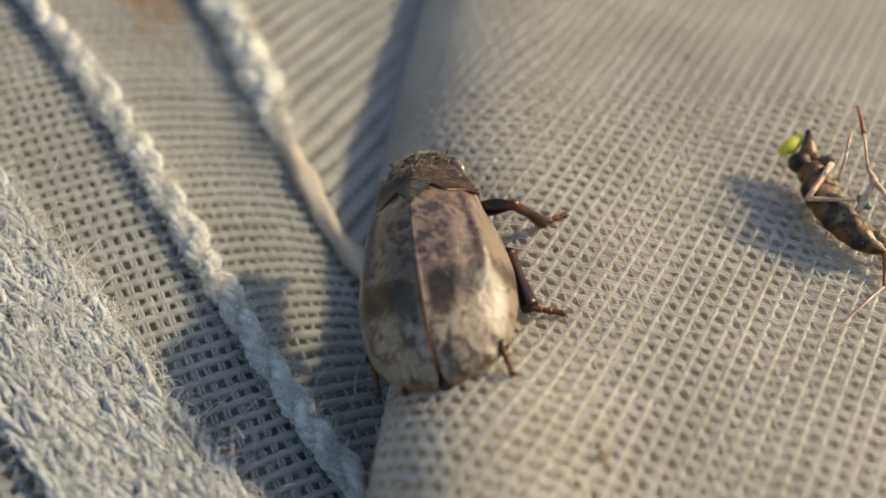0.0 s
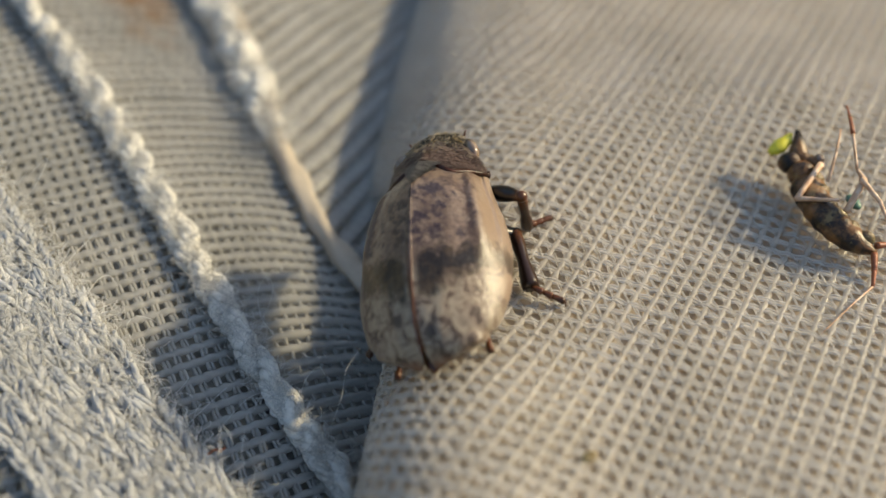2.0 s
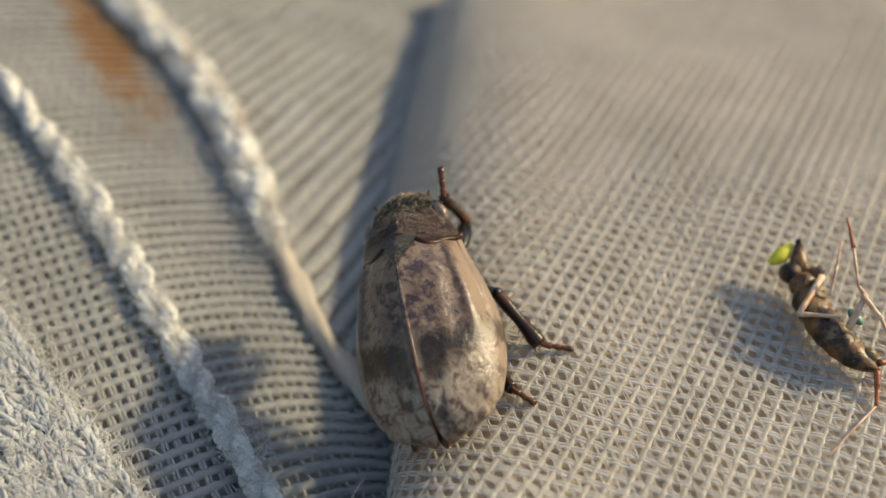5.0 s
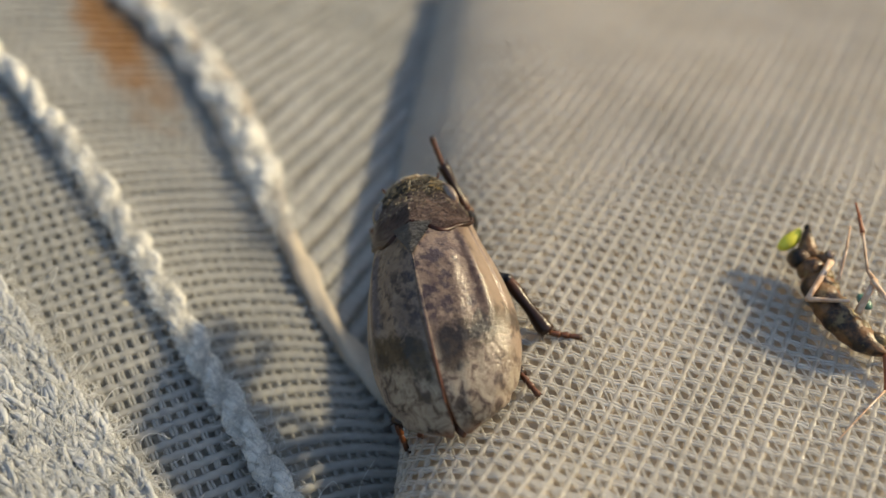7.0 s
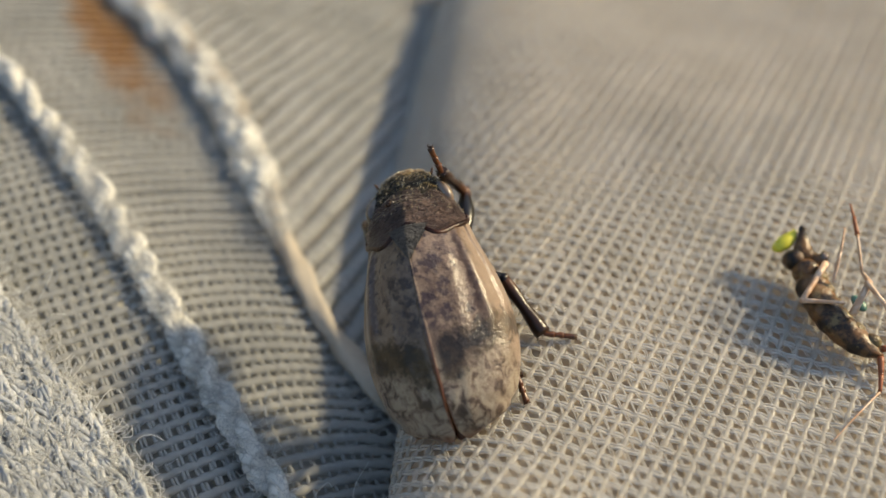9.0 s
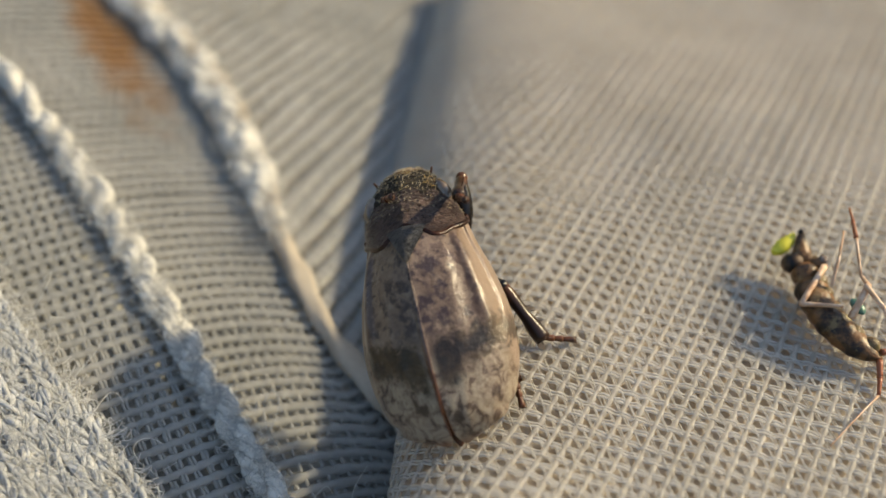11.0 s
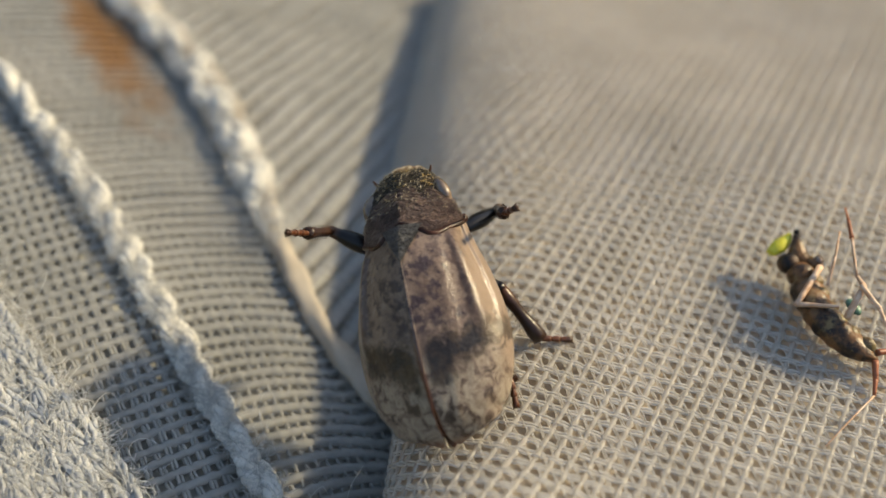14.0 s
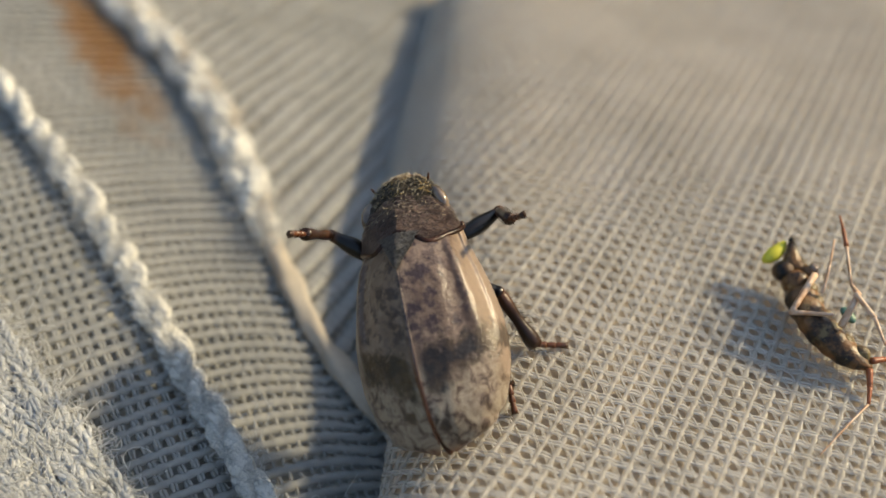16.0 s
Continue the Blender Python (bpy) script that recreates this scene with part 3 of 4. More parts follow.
zc = -2.3
loose_fibre([(-6.3, -1.6, zc), (-5.75, -1.2, zc + .35), (-5.55, -0.4, zc + .75), (-5.8, -0.05, zc + .9), (-6.05, -0.5, zc + .7), (-5.9, -1.3, zc + .3), (-5.5, -1.75, zc + .1)], "white fibre looped above the seam cord")
loose_fibre([(-7.0, -6.2, zc - .3), (-6.4, -5.4, zc + .3), (-5.8, -4.6, zc + .4), (-5.2, -4.2, zc + .2)], "long white fibre lying between band and cord")
loose_fibre([(-3.2, -5.4, zc), (-2.9, -4.6, zc + .5), (-2.8, -3.7, zc + .7), (-2.4, -2.9, zc + .8)], "white fibre standing beside the fold")
loose_fibre([(-4.3, -4.6, zc), (-4.1, -4.0, zc + .5), (-3.7, -3.6, zc + .7), (-3.5, -3.7, zc + .4)], "short white fibre curling off the seam cord")


# ---- the froghopper ----
WING_W = curve([-5.08, -4.9, -4.2, -3.0, -1.2, 0.6, 2.0, 2.75], [0.50, 1.34, 2.06, 2.60, 2.80, 2.50, 2.08, 1.92])
WING_TOP = curve([-5.08, -4.84, -4.4, -3.4, -2.2, -0.6, 1.0, 2.75], [0.72, 1.20, 1.78, 2.44, 2.92, 3.24, 3.30, 2.6])
WING_LOW = curve([-5.08, -4.0, -1.5, 1.0, 2.75], [0.62, 0.55, 0.62, 0.85, 1.1])


def wing_height(x, y):
    sx = np.clip(np.abs(x) / WING_W(y), 0, 1)
    u = np.arcsin(sx ** (1 / 0.92)) * 2 / math.pi
    return WING_LOW(y) + (WING_TOP(y) - WING_LOW(y)) * (0.68 * np.cos(u * math.pi / 2) + 0.32 * (1 - sx))


def wing(side):
    """One fore wing, roof-shaped, from the suture to the outer margin."""
    n, k = 64, 40
    y = np.linspace(2.75, -5.08, n)
    w, top, low = WING_W(y), WING_TOP(y), WING_LOW(y)
    gap = curve([-5.08, -4.9, -4.4, 2.75], [0.22, 0.08, 0.02, 0.012])(y)
    u = np.linspace(0, 1, k)
    sx = np.sin(u * math.pi / 2) ** 0.92
    x = gap[:, None] + (w - gap)[:, None] * sx
    rise = 0.68 * np.cos(u * math.pi / 2) + 0.32 * (1 - sx)
    z = low[:, None] + (top - low)[:, None] * rise
    z += 0.27 * np.exp(-((u - 0.55) / 0.09) ** 2) * (smooth(y, -2.4, -0.6) * (1 - smooth(y, 1.4, 2.5)))[:, None]
    z += 0.04 * np.exp(-((u - 0.30 - 0.02 * y[:, None]) / 0.05) ** 2)
    z -= 0.17 * np.exp(-((u - 0.70) / 0.06) ** 2) * smooth(y, -2.0, 0.0)[:, None]
    yy = np.repeat(y[:, None], k, 1) + (0.42 * u ** 2 - 0.10 * np.sin(u * math.pi))[None, :] * smooth(-y, 3.6, 5.1)[:, None]
    outer = np.stack([side * x, yy, z], -1)
    inner_ = np.stack([side * (x * 0.97), yy, z - 0.09], -1)
    m = Mesh()
    rim = np.concatenate([outer, inner_[:, ::-1]], 1)
    m.grid(rim, True)
    base = 0
    c = rim.shape[1]
    for row, rev in ((0, False), (n - 1, True)):
        for j in range(k - 1):
            f = (row * c + j, row * c + j + 1, row * c + c - 2 - j, row * c + c - 1 - j)
            m.f.append(f[::-1] if rev else f)
    return m


def wrinkles(p, size, height):
    """Lifts points by ridged noise, as wrinkled cuticle."""
    flat = p.reshape(-1, 3)
    lift = np.array([0.5 - abs(noise.noise(Vector(q) * size)) + 0.5 * (0.4 - abs(noise.noise(Vector(q) * size * 2.3))) for q in flat])
    return (lift * height).reshape(p.shape[:-1])


def pronotum(rim_only=False):
    n, k = 44, 101
    a = np.linspace(-1, 1, k)
    hind = curve([0, 0.16, 0.34, 0.6, 0.85, 1.0], [2.50, 2.30, 1.98, 2.30, 2.62, 2.88])(np.abs(a))
    fore = 4.12 - 0.55 * a ** 2
    t = np.linspace(0, 1, n)[:, None]
    y = hind * t + fore * (1 - t)
    wide = curve([2.0, 2.7, 3.4, 4.2], [1.95, 1.95, 1.74, 1.40])(y)
    x = wide * np.sin(a * math.pi / 2) ** 1
    top = curve([2.0, 2.6, 3.2, 3.8, 4.2], [2.80, 2.76, 2.56, 2.28, 2.06])(y)
    h = np.cos(a * math.pi / 2)
    z = 1.0 + (top - 1.0) * (0.88 * h ** 0.8 + 0.12 * (1 - np.abs(a))) + 0.05 * (t > 0.9)
    z = z + (wing_height(x, y) + 0.12 - z) * smooth(t, 0.15, 0.95)
    z += 0.03 * np.exp(-(a / 0.05) ** 2) - 0.09 * np.exp(-((np.abs(a) - 0.35) / 0.10) ** 2 - ((t - 0.25) / 0.12) ** 2)
    fore_part = (1 - smooth(t, 0.30, 0.75)) * 0.085 + 0.02
    z = z + fore_part * wrinkles(np.stack([x * 0.75, y * 1.5, z], -1), 3.0, 1.0)
    outer = np.stack([x, y, z], -1)
    if rim_only:
        m = Mesh()
        m.tube(outer[-1] + np.array([0, -0.06, -0.10]), 0.12, 7, flat=0.8)
        return m
    m = Mesh()
    rim = np.concatenate([outer, np.stack([x * 0.95, y, z - 0.14], -1)[:, ::-1]], 1)
    m.grid(rim, True)
    c = rim.shape[1]
    for row, rev in ((0, False), (n - 1, True)):
        for j in range(k - 1):
            f = (row * c + j, row * c + j + 1, row * c + c - 2 - j, row * c + c - 1 - j)
            m.f.append(f[::-1] if rev else f)
    return m


def head():
    """Blunt rounded head, its front edge bent down."""
    n, k = 46, 110
    t = np.linspace(0, 1, n)[:, None]
    a = np.linspace(-math.pi, math.pi, k, endpoint=False)
    y = 3.3 + 1.95 * np.sin(t * math.pi / 2)
    r = np.cos(t * math.pi / 2) ** 0.92 * 0.985 + 0.015
    x = 1.58 * r * np.sin(a)
    zc = 1.15 + 0.05 * t
    z = zc + np.where(np.cos(a) > 0, 1.08, 0.95) * r * np.sign(np.cos(a)) * np.abs(np.cos(a)) ** 0.8
    z = z - 0.10 * np.exp(-((np.abs(x) - 0.45) / 0.16) ** 2) * (np.cos(a) > 0) * (1 - t)
    z = z + (np.cos(a) > -0.2) * wrinkles(np.stack([x * 0.8, (y + 0 * a) * 1.4, z], -1), 2.8, 0.10) * np.sin(np.clip(t, 0, 0.96) / 0.96 * math.pi) ** 0.3
    m = Mesh()
    m.grid(np.stack([x, y + 0 * a, z], -1), True)
    m.f.append(tuple((n - 1) * k + j for j in range(k)))
    return m


U = K * BUG
bug = tagged(new("froghopper"), "mottled grey-brown froghopper with roofed wings on the net fold", "insect")
for sd in (1, -1):
    part("fore_wing", wing(sd), M_WING, bug, "glossy tan wing with a dark oblique band", U)
part("pronotum", pronotum(), M_PRONOTUM, bug, "wrinkled dark grey-brown shield", U)
part("hind_rim", pronotum(True), M_RIM, bug, "dark red-brown glossy rim behind the shield", U)
skull = part("head", head(), M_HEAD, bug, "dark wrinkled head with gold specks", U)
for sd in (1, -1):
    m = Mesh()
    m.ball((sd * 1.34, 3.88, 1.48), (0.28, 0.58, 0.44), 22, 14, pose(0, 0, 0, 0, sd * 24, sd * 24))
    part("eye", m, M_EYE, skull, "shiny banded brown eye", U)
    m = Mesh()
    m.ball((sd * 0.20, 4.25, 2.06), (0.09, 0.07, 0.05), 12, 8)
    part("ocellus", m, M_EYE, skull, "", U)
    m = Mesh()
    t = np.linspace(0, 1, 6)
    m.tube(np.stack([sd * (1.05 + 0.10 * t), 4.75 + 0.16 * t, 1.55 + 0.14 * t], -1), 0.055 - 0.02 * t, 6)
    part("feeler", m, M_LEG, skull, "", U)
m = Mesh()
t = np.linspace(0, 1, 16)
wd = 0.74 * (1 - t) ** 0.9 + 0.015
a = np.linspace(-1, 1, 13)
sx, sy = wd[:, None] * a, (2.36 - 1.5 * t)[:, None] + 0 * a
top = wing_height(sx, sy) + 0.13 + 0.03 * (1 - a ** 2)
m.grid(np.stack([sx, sy, top], -1))
m.grid(np.stack([sx, sy, top - 0.12], -1))
part("scutellum", m, M_SCUT, bug, "small blue-grey triangular plate", U)
m = Mesh()
m.ball((0, -0.7, 0.85), (1.95, 3.5, 0.8), 32, 20)
part("abdomen", m, M_BELLY, bug, "dark brown abdomen under the wings", U)
m = Mesh()
m.ball((0, 2.2, 1.05), (1.72, 1.6, 0.85), 28, 16)
part("thorax", m, M_BELLY, bug, "", U)
m = Mesh()
t = np.linspace(0, 1, 8)
m.tube(np.stack([0.05 + 0 * t, -4.1 - 1.05 * t, 0.52 - 0.10 * t], -1), 0.46 * (1 - t) ** 0.6 + 0.03, 14)
part("tail_tip", m, M_BELLY, bug, "red-brown tip of the abdomen", U)
# tiny gold scales and hairs over the head and the shield's front
m = Mesh()
rng = np.random.default_rng(5)
crown = np.concatenate(head().v)
shield = np.concatenate(pronotum().v)
crown = crown[(crown[:, 2] > 1.25) & (crown[:, 1] > 3.5)]
shield = shield[(shield[:, 2] > 1.45) & (shield[:, 1] > 2.9)]
for base, count in ((crown, 300), (shield, 170)):
    for c in base[rng.integers(0, len(base), count)]:
        d = np.array([0.35 * c[0], 0.35 * (c[1] - 3.0), 0.5]) + rng.normal(0, 0.35, 3)
        d /= np.linalg.norm(d)
        ln = rng.uniform(0.05, 0.13)
        m.tube(np.stack([c - 0.02 * d, c + 0.5 * ln * d, c + ln * d + np.array([0, -0.02, -0.02])]), np.array([0.018, 0.014, 0.004]), 3, cap=False)
part("head_hairs", m, M_GOLD, bug, "tiny gold hairs", U)["kind"] = "stuff"


def leg_mesh(kind, length, thick):
    """One leg piece along +y from its joint."""
    t = np.linspace(0, 1, 14)
    m = Mesh()
    if kind == "femur":
        r = thick * (0.72 + 0.42 * np.sin(np.clip(t * 1.15, 0, 1) * math.pi))
        m.tube(np.stack([0 * t, length * t, 0 * t], -1), r, 10, flat=0.8)
        m.ball((0, length, 0), (thick * 0.72,) * 3, 10, 8)
    elif kind == "tibia":
        r = thick * (0.66 + 0.26 * t + 0.10 * np.sin(t * 9))
        m.tube(np.stack([0 * t, length * t, 0.03 * np.sin(t * math.pi)], -1), r, 9)
        for j in range(9):
            y = length * (0.15 + 0.095 * j)
            for sx in (-1, 1):
                m.tube(np.array([(sx * thick * 0.5, y, 0), (sx * thick * 1.15, y + 0.10, 0.02)]), np.array([0.018, 0.006]), 4)
        for j in range(5):
            b = j * 1.25
            m.tube(np.array([(0.6 * thick * math.cos(b), length * 0.98, 0.6 * thick * math.sin(b)), (1.0 * thick * math.cos(b), length + 0.10, 1.0 * thick * math.sin(b))]), np.array([0.03, 0.01]), 4)
    else:
        for j, (a, b) in enumerate(((0, 0.32), (0.34, 0.58), (0.60, 0.95))):
            y = np.linspace(a, b, 6) * length
            q = np.linspace(0, 1, 6)
            m.tube(np.stack([0 * y, y, 0.02 * np.sin(q * math.pi)], -1), thick * (0.50 + 0.22 * q ** 1.5), 8)
        for sx in (-1, 1):
            m.tube(np.array([(sx * 0.03, length * 0.93, 0), (sx * 0.10, length * 1.02, 0.01), (sx * 0.13, length * 1.06, -0.07)]), np.array([0.035, 0.025, 0.008]), 5)
        m.ball((0, length * 0.98, -0.01), (0.07, 0.06, 0.05), 8, 6)
    return m


LEGS = {}


def leg(name, lengths, thick):
    """Thigh, shin and foot of one leg, keyed apart in the insect's space."""
    out = []
    for kind, ln, th, mat in zip(("femur", "tibia", "tarsus"), lengths, thick, (M_LEG, M_TIBIA, M_TARSUS)):
        out.append(part(name + "_" + kind, leg_mesh(kind, ln, th), mat, bug))
    return out


for key, name, coxa, lengths, thick in (
    ("FR", "front", (1.7, 2.6, 0.5), (1.75, 1.9, 1.05), (0.28, 0.22, 0.17)),
    ("FL", "front", (-1.7, 2.6, 0.5), (1.75, 1.9, 1.05), (0.28, 0.22, 0.17)),
    ("MR", "middle", (1.2, 1.0, 0.3), (1.4, 2.25, 1.15), (0.30, 0.29, 0.17)),
    ("ML", "middle", (-1.7, -0.4, 0.2), (1.7, 1.8, 1.2), (0.28, 0.24, 0.17)),
    ("HR", "hind", (1.0, -0.8, 0.4), (1.9, 2.2, 0.9), (0.26, 0.22, 0.17)),
    ("HL", "hind", (-1.0, -0.8, 0.4), (1.9, 2.2, 0.9), (0.26, 0.22, 0.17)),
):
    LEGS[key] = (leg(name, lengths, thick), Vector(coxa) * BUG, lengths)


# ---- the small dead insect on its back ----
def rod(m, a, b, r0, r1, sides=8):
    t = np.linspace(0, 1, 5)[:, None]
    m.tube(np.asarray(a, float) * (1 - t) + np.asarray(b, float) * t, r0 + (r1 - r0) * t[:, 0], sides)


husk = tagged(new("dead_insect"), "small dark dead insect lying on its back on the net", "insect")
husk.location = Vector((-0.05, 0.18, -0.17)) * K
m = Mesh()
t = np.linspace(0, 1, 36)
way_x, way_y = curve([0, 0.3, 0.6, 0.85, 1], [12.78, 12.88, 13.28, 13.95, 14.45]), curve([0, 0.3, 0.6, 0.85, 1], [3.15, 1.95, 0.85, 0.05, -0.3])
spine = np.stack([way_x(t), way_y(t), 0.72 + 0.10 * np.sin(t * math.pi) - 0.12 * t], -1)
rad = curve([0, 0.08, 0.35, 0.6, 0.85, 1], [0.35, 0.58, 0.66, 0.64, 0.46, 0.10])(t) * 0.86 * (1 + 0.04 * np.sin(t * 50))
m.tube(spine, rad, 18, flat=0.85)
part("abdomen", m, M_DEADBODY, husk, "dark mottled segmented body")
for k, (f, w) in enumerate(((0.12, 0.30), (0.26, 0.36), (0.42, 0.38), (0.56, 0.34), (0.70, 0.30), (0.84, 0.24))):
    m = Mesh()
    m.ball((way_x(f) + 0.26, way_y(f) + 0.10, 1.02 - 0.25 * f), (w, 0.30, 0.26), 16, 10, pose(0, 0, 0, 0, 15, 30 + 25 * f))
    part("belly_plate", m, M_OLIVE, husk, "olive-tan plate of the underside")
m = Mesh()
m.ball((12.72, 3.15, 0.85), (0.50, 0.46, 0.48), 18, 12)
part("thorax", m, M_DEADBODY, husk)
m = Mesh()
m.ball((12.42, 3.62, 0.92), (0.46, 0.40, 0.40), 20, 14)
m.ball((12.80, 3.72, 1.00), (0.40, 0.30, 0.34), 18, 12, pose(0, 0, 0, 0, 0, -25))
dead_head = part("head", m, M_DEADHEAD, husk, "nearly black pointed head")
m = Mesh()
m.tube(np.array([(11.72, 4.02, 1.02), (11.85, 4.08, 1.06), (12.12, 4.24, 1.14), (12.4, 4.46, 1.26), (12.56, 4.66, 1.36)]), np.array([0.10, 0.20, 0.29, 0.20, 0.06]), 12, flat=0.8)
part("snout", m, M_YELLOW, dead_head, "bright yellow face")
m = Mesh()
m.tube(np.array([(12.66, 3.62, 0.95), (12.70, 3.95, 1.15), (12.72, 4.28, 1.36), (12.72, 4.50, 1.48)]), np.array([0.40, 0.33, 0.20, 0.12]), 12, flat=0.85)
m.tube(np.array([(13.0, 3.62, 1.05), (13.2, 3.40, 1.12), (13.32, 3.18, 1.15)]), np.array([0.24, 0.22, 0.16]), 12)
part("crown", m, M_DEADBODY, dead_head, "brown tapering crown")
m = Mesh()
m.ball((12.72, 4.56, 1.52), (0.11, 0.13, 0.11), 10, 8)
part("crown_tip", m, M_DEADHEAD, dead_head)
m = Mesh()
m.ball((13.30, 3.46, 1.30), (0.16, 0.20, 0.14), 14, 10)
part("eye", m, M_EYE, dead_head, "glossy amber eye")
m = Mesh()
m.ball((14.0, 1.5, 1.15), (0.20, 0.36, 0.14), 14, 10, pose(0, 0, 0, 0, 0, 20))
part("plate", m, M_TEAL, husk, "teal-green plate on the underside")
for joints, mt, ra in (
    (((13.22, 3.07, 1.4), (12.13, 1.62, 1.15), (13.37, 1.27, 1.45)), M_PALELEG, 0.095),
    (((13.54, 0.86, 1.35), (14.2, 1.78, 1.9), (13.91, 1.97, 2.2)), M_PALELEG, 0.10),
    (((14.05, 1.75, 2.0), (14.5, 0.9, 1.8), (14.64, -0.09, 1.6)), M_PALELEG, 0.075),
    (((13.3, 2.3, 1.3), (13.55, 3.04, 2.0), (13.89, 3.98, 2.2)), M_PALELEG, 0.05),
    (((14.35, -0.35, 0.65), (14.27, -0.9, 0.45), (14.12, -1.46, 0.28)), M_REDLEG, 0.095),
    (((14.45, -0.1, 0.75), (14.9, 0.0, 0.7), (15.5, 0.05, 0.55)), M_REDLEG, 0.095),
):
    m = Mesh()
    a, b, c = joints
    rod(m, a, b, ra * 1.25, ra)
    m.ball(b, (ra * 1.05,) * 3, 8, 6)
    rod(m, b, c, ra * 0.95, ra * 0.6)
    part("leg", m, mt, husk)
m = Mesh()
rod(m, (13.91, 1.97, 2.2), (14.0, 3.29, 2.6), 0.05, 0.055)
part("leg", m, M_PALELEG, husk)
m = Mesh()
rod(m, (14.0, 3.29, 2.6), (14.04, 4.0, 2.72), 0.085, 0.06)
rod(m, (14.04, 4.0, 2.72), (14.04, 4.52, 2.8), 0.05, 0.035)
part("shin", m, M_REDLEG, husk, "red-brown shin")
m = Mesh()
t = np.linspace(0, 1, 12)
m.tube(np.stack([14.12 - 2.06 * t, -1.46 - 1.86 * t, 0.28 - 0.12 * t + 0.1 * np.sin(t * 3)], -1), 0.04 - 0.02 * t, 6)
part("bristle", m, M_PALELEG, husk, "long thin straw bristle")
for c in ((3.1, 7.6, -0.15), (9.5, 10.5, 0.15)):
    m = Mesh()
    m.ball(c, (0.08, 0.14, 0.03), 8, 6)
    tagged(part("speck", m, M_SPECK), "tiny brown speck caught on the net", "speck", group="specks")


m = Mesh()
m.ball(net_right(np.array(1.8), np.array(-8.0)) + np.array([0, 0, 0.14]), (0.24, 0.17, 0.05), 12, 8, pose(0, 0, 0, 0, 0, 35))
tagged(part("speck", m, M_OLIVE), "small olive-green speck stuck on the net", "speck", group="specks")
m = Mesh()
m.tube(np.array([(-6.72, -6.75, -1.75), (-6.5, -6.62, -1.62), (-6.35, -6.72, -1.58), (-6.2, -6.58, -1.6)]), 0.035, 6)
tagged(part("thread_snippet", m, M_REDLEG), "tiny red thread snippet by the knitted band", "thread")


# ---- motion ----
def way(yaw, pitch):
    a, b = radians(yaw), radians(pitch)
    return Vector((math.cos(a) * math.cos(b), math.sin(a) * math.cos(b), math.sin(b)))


def step_leg(key, rows):
    """Keys thigh, shin and foot from yaw and pitch of each, in the insect's space."""
    pieces, coxa, lengths = LEGS[key]
    full = []
    for row in rows:
        dirs = [way(*row[i:i + 2]) for i in (1, 3, 5)]
        if full:
            t0, d0 = full[-1]
            turn = max(a.angle(b) for a, b in zip(d0, dirs))
            cuts = int(turn / radians(55))
            for c in range(1, cuts + 1):
                f = c / (cuts + 1)
                full.append((t0 + (row[0] - t0) * f, [a.slerp(b, f) for a, b in zip(d0, dirs)]))
        full.append((row[0], dirs))
    keys = [[], [], []]
    for t, dirs in full:
        at = coxa.copy()
        for i in range(3):
            rest = (sum((d[i] for _, d in full), Vector()) + Vector((0, 0, 0.01))).normalized()
            q = rest.rotation_difference(dirs[i]) @ rest.to_track_quat("Y", "Z")
            keys[i].append((t, Matrix.Translation(at * K) @ q.to_matrix().to_4x4()))
            at = at + dirs[i] * lengths[i]
    for ob, k in zip(pieces, keys):
        walk(ob, k)


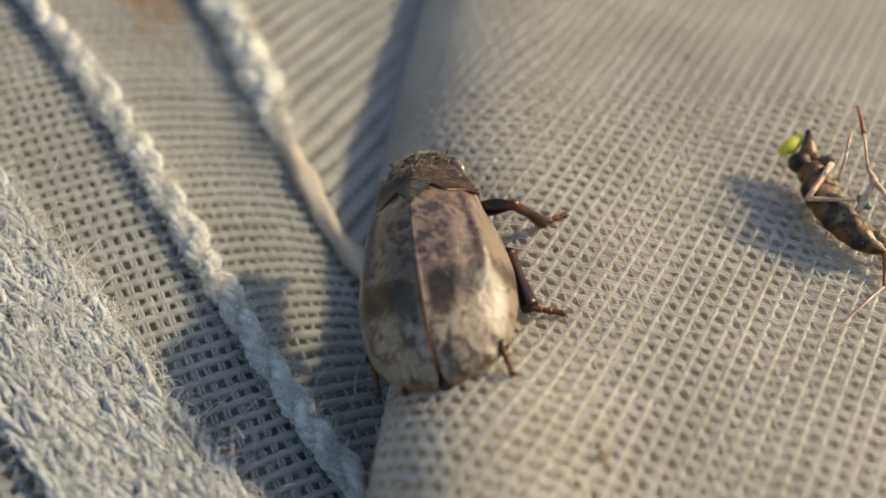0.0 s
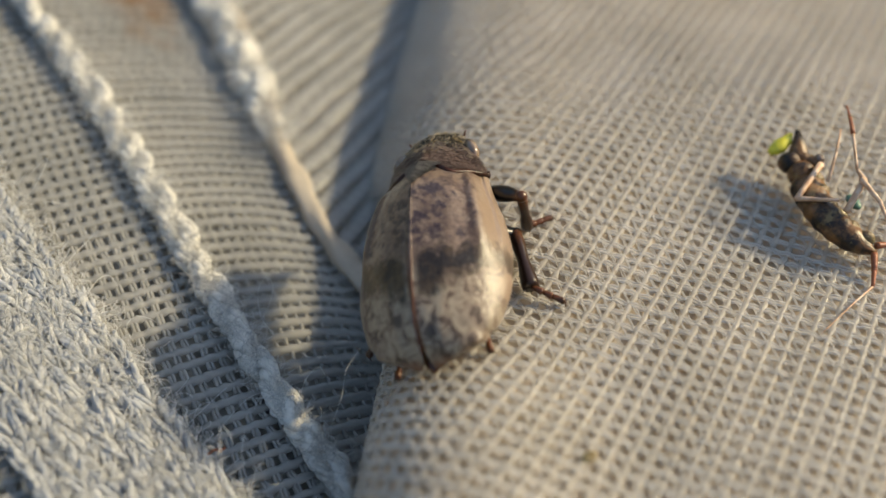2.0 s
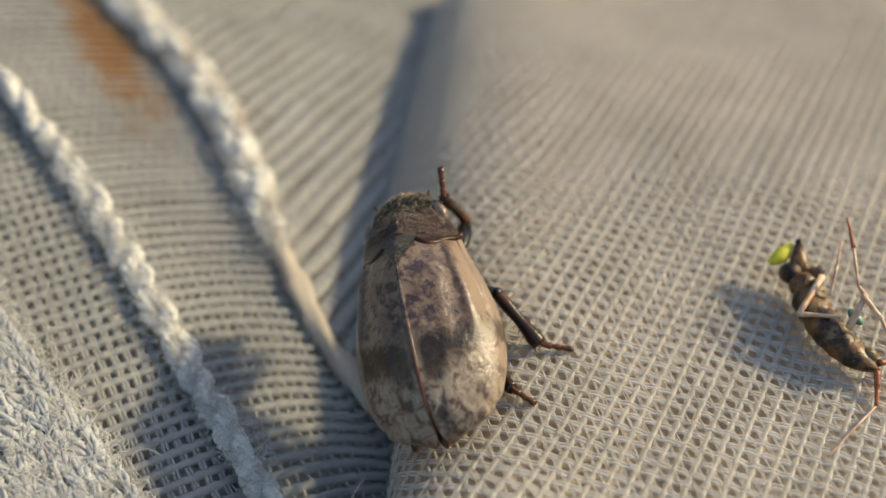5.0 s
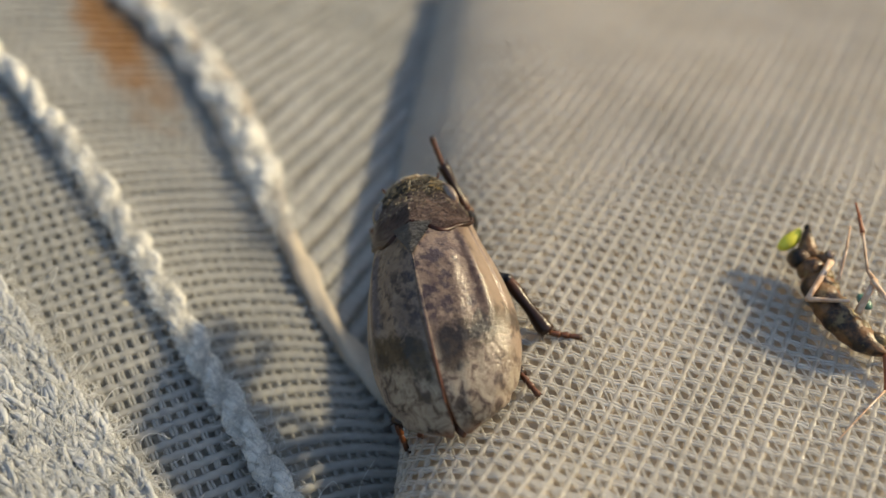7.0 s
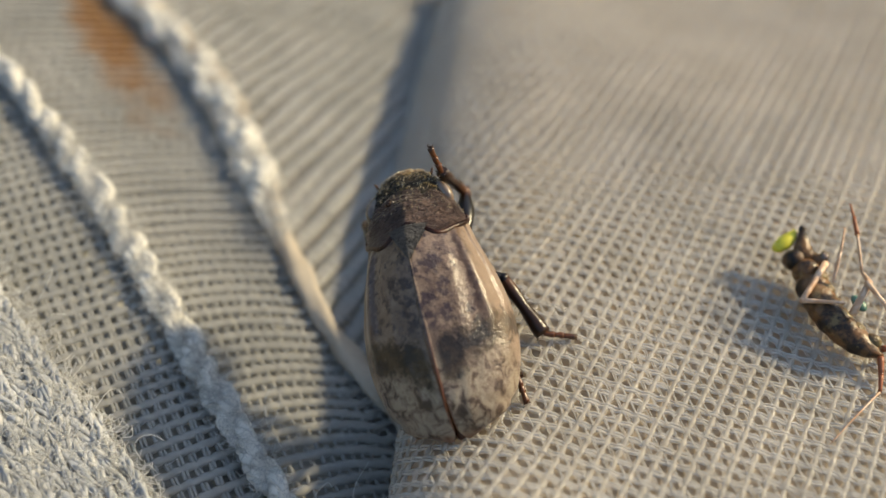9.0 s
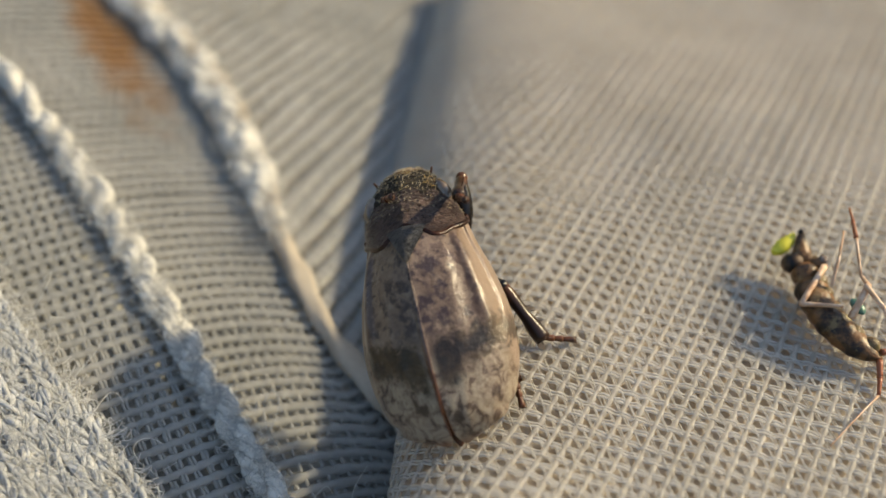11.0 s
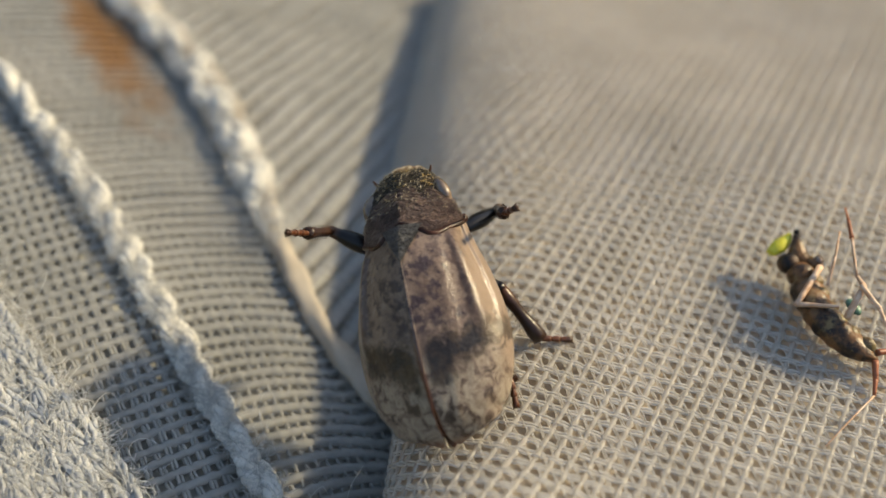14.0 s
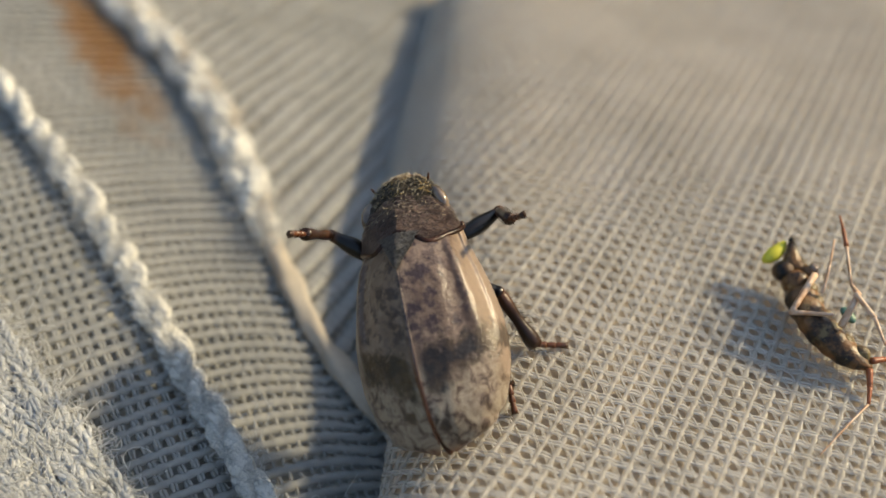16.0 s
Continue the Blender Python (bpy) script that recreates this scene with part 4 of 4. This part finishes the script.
def motions():
    walk(bug, [(t, Matrix.Translation(Vector((x, y, z)) * K) @ pose(0, 0, 0, rx, ry, rz)) for t, x, y, z, rx, ry, rz in [
        (0.0, -0.23, -1.20, -0.08, -0.7, -17.2, 4.8),
        (1.5, 0.22, -1.00, 0.10, -0.1, -21.3, -1.1),
        (3.5, 0.60, 0.21, 0.76, 2.1, -25.2, -6.0),
        (3.9, 0.67, 0.42, 0.75, 3.0, -24.2, -4.5),
        (4.0, -0.05, 1.92, 0.67, 8.6, -24.1, 2.9),
        (5.0, -0.25, 1.67, 0.52, 8.1, -20.7, 4.7),
        (9.0, -0.15, 1.56, 0.80, 19.1, -17.3, 5.5),
        (12.5, -0.12, 1.27, 1.32, 21.5, -19.4, 2.2),
        (16.0, 0.04, 1.31, 1.33, 21.1, -20.9, 0.8),
    ]])
    step_leg("FR", [
        (0, -33, 21, 38, -64, 30, -22),
        (0.5, -36, 20, 49, -68, 37, -23),
        (1.0, -37, 16, 70, -65, 34, -25),
        (1.5, -38, 14, 87, -66, 39, -25),
        (2.0, -39, 14, 134, -72, 39, -25),
        (2.5, -41, 7, 140, -73, 41, -27),
        (3.0, -50, 3, 147, -74, 44, -27),
        (3.3, 75, -48, -37, 21, 14, -4),
        (3.5, 66, -51, -49, -5, -4, -22),
        (3.9, 48, -54, -56, -12, -8, -22),
        (4.0, -4, -50, -59, 0, -11, -17),
        (4.5, -2, -42, -59, 2, -12, -15),
        (4.8, 71, -42, -38, 45, 28, 11),
        (5.0, 82, -23, -134, 82, 76, 37),
        (5.2, 84, -37, 101, 40, 80, 38),
        (5.6, 82, -23, 104, 39, 95, 40),
        (5.9, 76, 34, -87, 68, -69, 39),
        (6.2, 48, 22, -81, 22, -19, 47),
        (6.5, 84, -25, 88, 45, 6, 66),
        (7.0, 92, -33, 105, 35, 96, 36),
        (7.3, 91, 32, -91, 54, -60, 58),
        (7.5, 60, 18, -100, 21, -5, 38),
        (7.7, 55, 4, -88, 17, -15, 49),
        (7.9, 58, 23, -28, 67, 15, 60),
        (8.0, 78, -12, 55, 58, 9, 67),
        (8.2, 85, -39, 91, 39, 17, 66),
        (8.5, 92, -48, 104, 31, 97, 32),
        (8.9, 87, -39, 107, 30, 88, 30),
        (9.0, 83, -18, 176, 79, 97, 58),
        (9.2, 82, 26, -99, 62, -63, 53),
        (9.5, 49, 11, -88, 22, -11, 51),
        (9.8, 84, -42, 91, 39, 22, 66),
        (10.4, 89, -43, 106, 29, 96, 34),
        (10.9, 82, 25, -95, 62, -60, 53),
        (11.3, 57, 17, -83, 33, -46, 46),
        (11.5, 48, 14, -83, 37, -25, 41),
        (11.8, 43, -16, -69, 45, -1, 45),
        (12.0, 61, -41, -45, 54, 32, 7),
        (12.2, 84, -44, -12, 63, 47, 14),
        (12.4, 99, -45, 100, 29, 71, 40),
        (12.5, 96, -46, 99, 28, 93, 29),
        (12.6, 98, -45, 104, 29, 103, 31),
        (12.8, 87, -8, -152, 76, 122, 65),
        (13.0, 96, 27, -88, 68, -29, 79),
        (13.2, 76, -12, -90, 35, -8, 62),
        (13.5, 30, -29, -92, 44, -39, 48),
        (13.8, 39, -36, -77, 56, -28, 48),
        (14.0, 40, -40, -62, 58, -26, 52),
        (14.2, 60, -46, -27, 59, -5, 52),
        (14.3, 65, -40, -16, 78, 47, 13),
        (14.4, 82, -44, 74, 61, 60, 20),
        (14.5, 91, -43, 108, 30, 70, 24),
        (14.7, 91, -43, 105, 30, 79, 27),
        (14.8, 94, -37, 110, 31, 97, 31),
        (15.0, 86, -1, 171, 63, 106, 32),
        (15.2, 95, 28, 174, 76, 63, 81),
        (15.4, 98, 29, -59, 73, 45, 76),
        (15.5, 90, -4, -83, 37, -48, 74),
        (15.6, 73, -28, -95, 40, 17, 26),
        (15.8, 41, -24, -90, 38, 15, 33),
        (16, 38, -30, -59, 51, -27, 47),
    ])
    step_leg("FL", [
        (0, 103, -24, -51, 54, -55, 45),
        (3.9, 110, -25, -35, 47, -52, 33),
        (4.0, 109, -37, -24, 46, -39, 47),
        (5.2, 95, -7, -33, 45, -27, 56),
        (5.8, 102, 39, 98, 79, -12, 83),
        (6.3, 105, -20, -31, 47, -23, 58),
        (9.0, 107, -24, -26, 53, -14, 62),
        (9.7, 109, 30, 24, 88, 52, 82),
        (10.2, 123, -17, 42, 35, 64, 65),
        (10.6, 108, -25, -23, 52, -11, 61),
        (11.3, 100, -10, -16, 58, -26, 48),
        (11.6, 125, -18, -19, 60, -104, 84),
        (11.8, 123, -12, -24, 56, -171, 77),
        (12.0, 105, 29, -167, 80, -30, 76),
        (12.2, 113, 30, -31, 87, 4, 86),
        (12.4, 106, 29, -14, 83, 44, 80),
        (12.5, 95, 27, 26, 76, 61, 85),
        (12.6, 123, -20, 42, 34, 62, 63),
        (12.8, 106, -5, -2, 43, -12, 59),
        (13.3, 111, -16, -19, 44, -10, 59),
        (13.6, 145, -36, -24, 61, -146, 68),
        (13.8, 116, 31, -82, 82, -139, 68),
        (14.0, 148, 31, -98, 69, -137, 69),
        (14.2, 104, 30, -55, 82, 94, 87),
        (14.4, 90, 27, -3, 78, 92, 75),
        (14.5, 125, -15, 41, 28, 54, 62),
        (14.6, 125, -15, 41, 26, 13, 62),
        (14.8, 100, 6, -7, 42, -12, 58),
        (15.2, 108, -10, -10, 44, -10, 58),
        (15.5, 148, -27, -15, 53, -46, 74),
        (15.8, 102, 29, -108, 78, -119, 83),
        (16, 143, 33, -105, 72, -100, 71),
    ])
    step_leg("MR", [
        (0, -18, -15, -81, -5, -9, -26),
        (0.4, -29, -16, -78, -6, -10, -27),
        (1.5, -9, -30, -75, -8, -18, -30),
        (2.5, 27, -44, -82, -7, -24, -32),
        (3.0, 8, -58, -82, -6, -19, -33),
        (3.5, -15, -66, -79, -8, -24, -33),
        (3.9, -47, -43, -81, -14, -22, -32),
        (4.0, -15, -10, -57, -49, 12, -35),
        (4.1, -22, -22, -64, -33, -6, -34),
        (5.0, -13, -19, -63, -27, -13, -30),
        (9.0, -17, -18, -68, -20, -15, -25),
        (12.5, -28, -27, -64, -35, -8, -30),
        (16, -23, -23, -70, -41, -7, -32),
    ])
    step_leg("ML", [
        (0, -112, -43, -102, 47, -90, -28),
        (1.5, -154, -47, -83, 49, -124, -26),
        (2.5, -98, -22, -66, 35, -165, -42),
        (3.0, -85, -1, -82, 11, -176, -36),
        (3.5, -116, -36, -84, 30, -96, -15),
        (3.9, -144, -61, -82, 27, -109, -30),
        (4.0, -107, -31, -81, 25, -141, -63),
        (5.0, -99, -33, -70, 35, -95, -49),
        (9.0, -64, -1, -166, -26, -86, -63),
        (16, -71, -3, -170, -29, -94, -62),
    ])
    step_leg("HR", [
        (0, -77, -35, -68, 43, -79, -29),
        (1.5, -103, -54, -55, 43, -76, -22),
        (2.5, -141, -66, -63, 32, -77, -14),
        (3.0, -138, -63, -70, 25, -71, -10),
        (3.5, -178, -55, -49, 17, -85, -34),
        (3.9, -161, -63, -51, 18, -88, -21),
        (4.0, -88, -78, -62, 22, -50, -26),
        (5.0, -28, -75, -65, 24, -44, -24),
        (9.0, -49, -62, -68, 41, -84, -14),
        (16, -35, -80, -64, 27, -92, -17),
    ])
    step_leg("HL", [
        (0, -107, -33, -80, 44, -132, -63),
        (1.5, -114, -44, -77, 38, -107, -19),
        (2.5, -153, -64, -85, 28, -100, -13),
        (3.0, -145, -60, -90, 19, -96, -5),
        (3.5, -169, -65, -96, 16, -169, -44),
        (3.9, -124, -50, -73, 22, 147, -38),
        (4.0, -100, -33, -74, 22, 155, -49),
        (5.0, -108, -43, -76, 29, -177, -57),
        (9.0, -108, -39, -83, 39, -160, -63),
        (16, -115, -46, -79, 33, -157, -53),
    ])


motions()
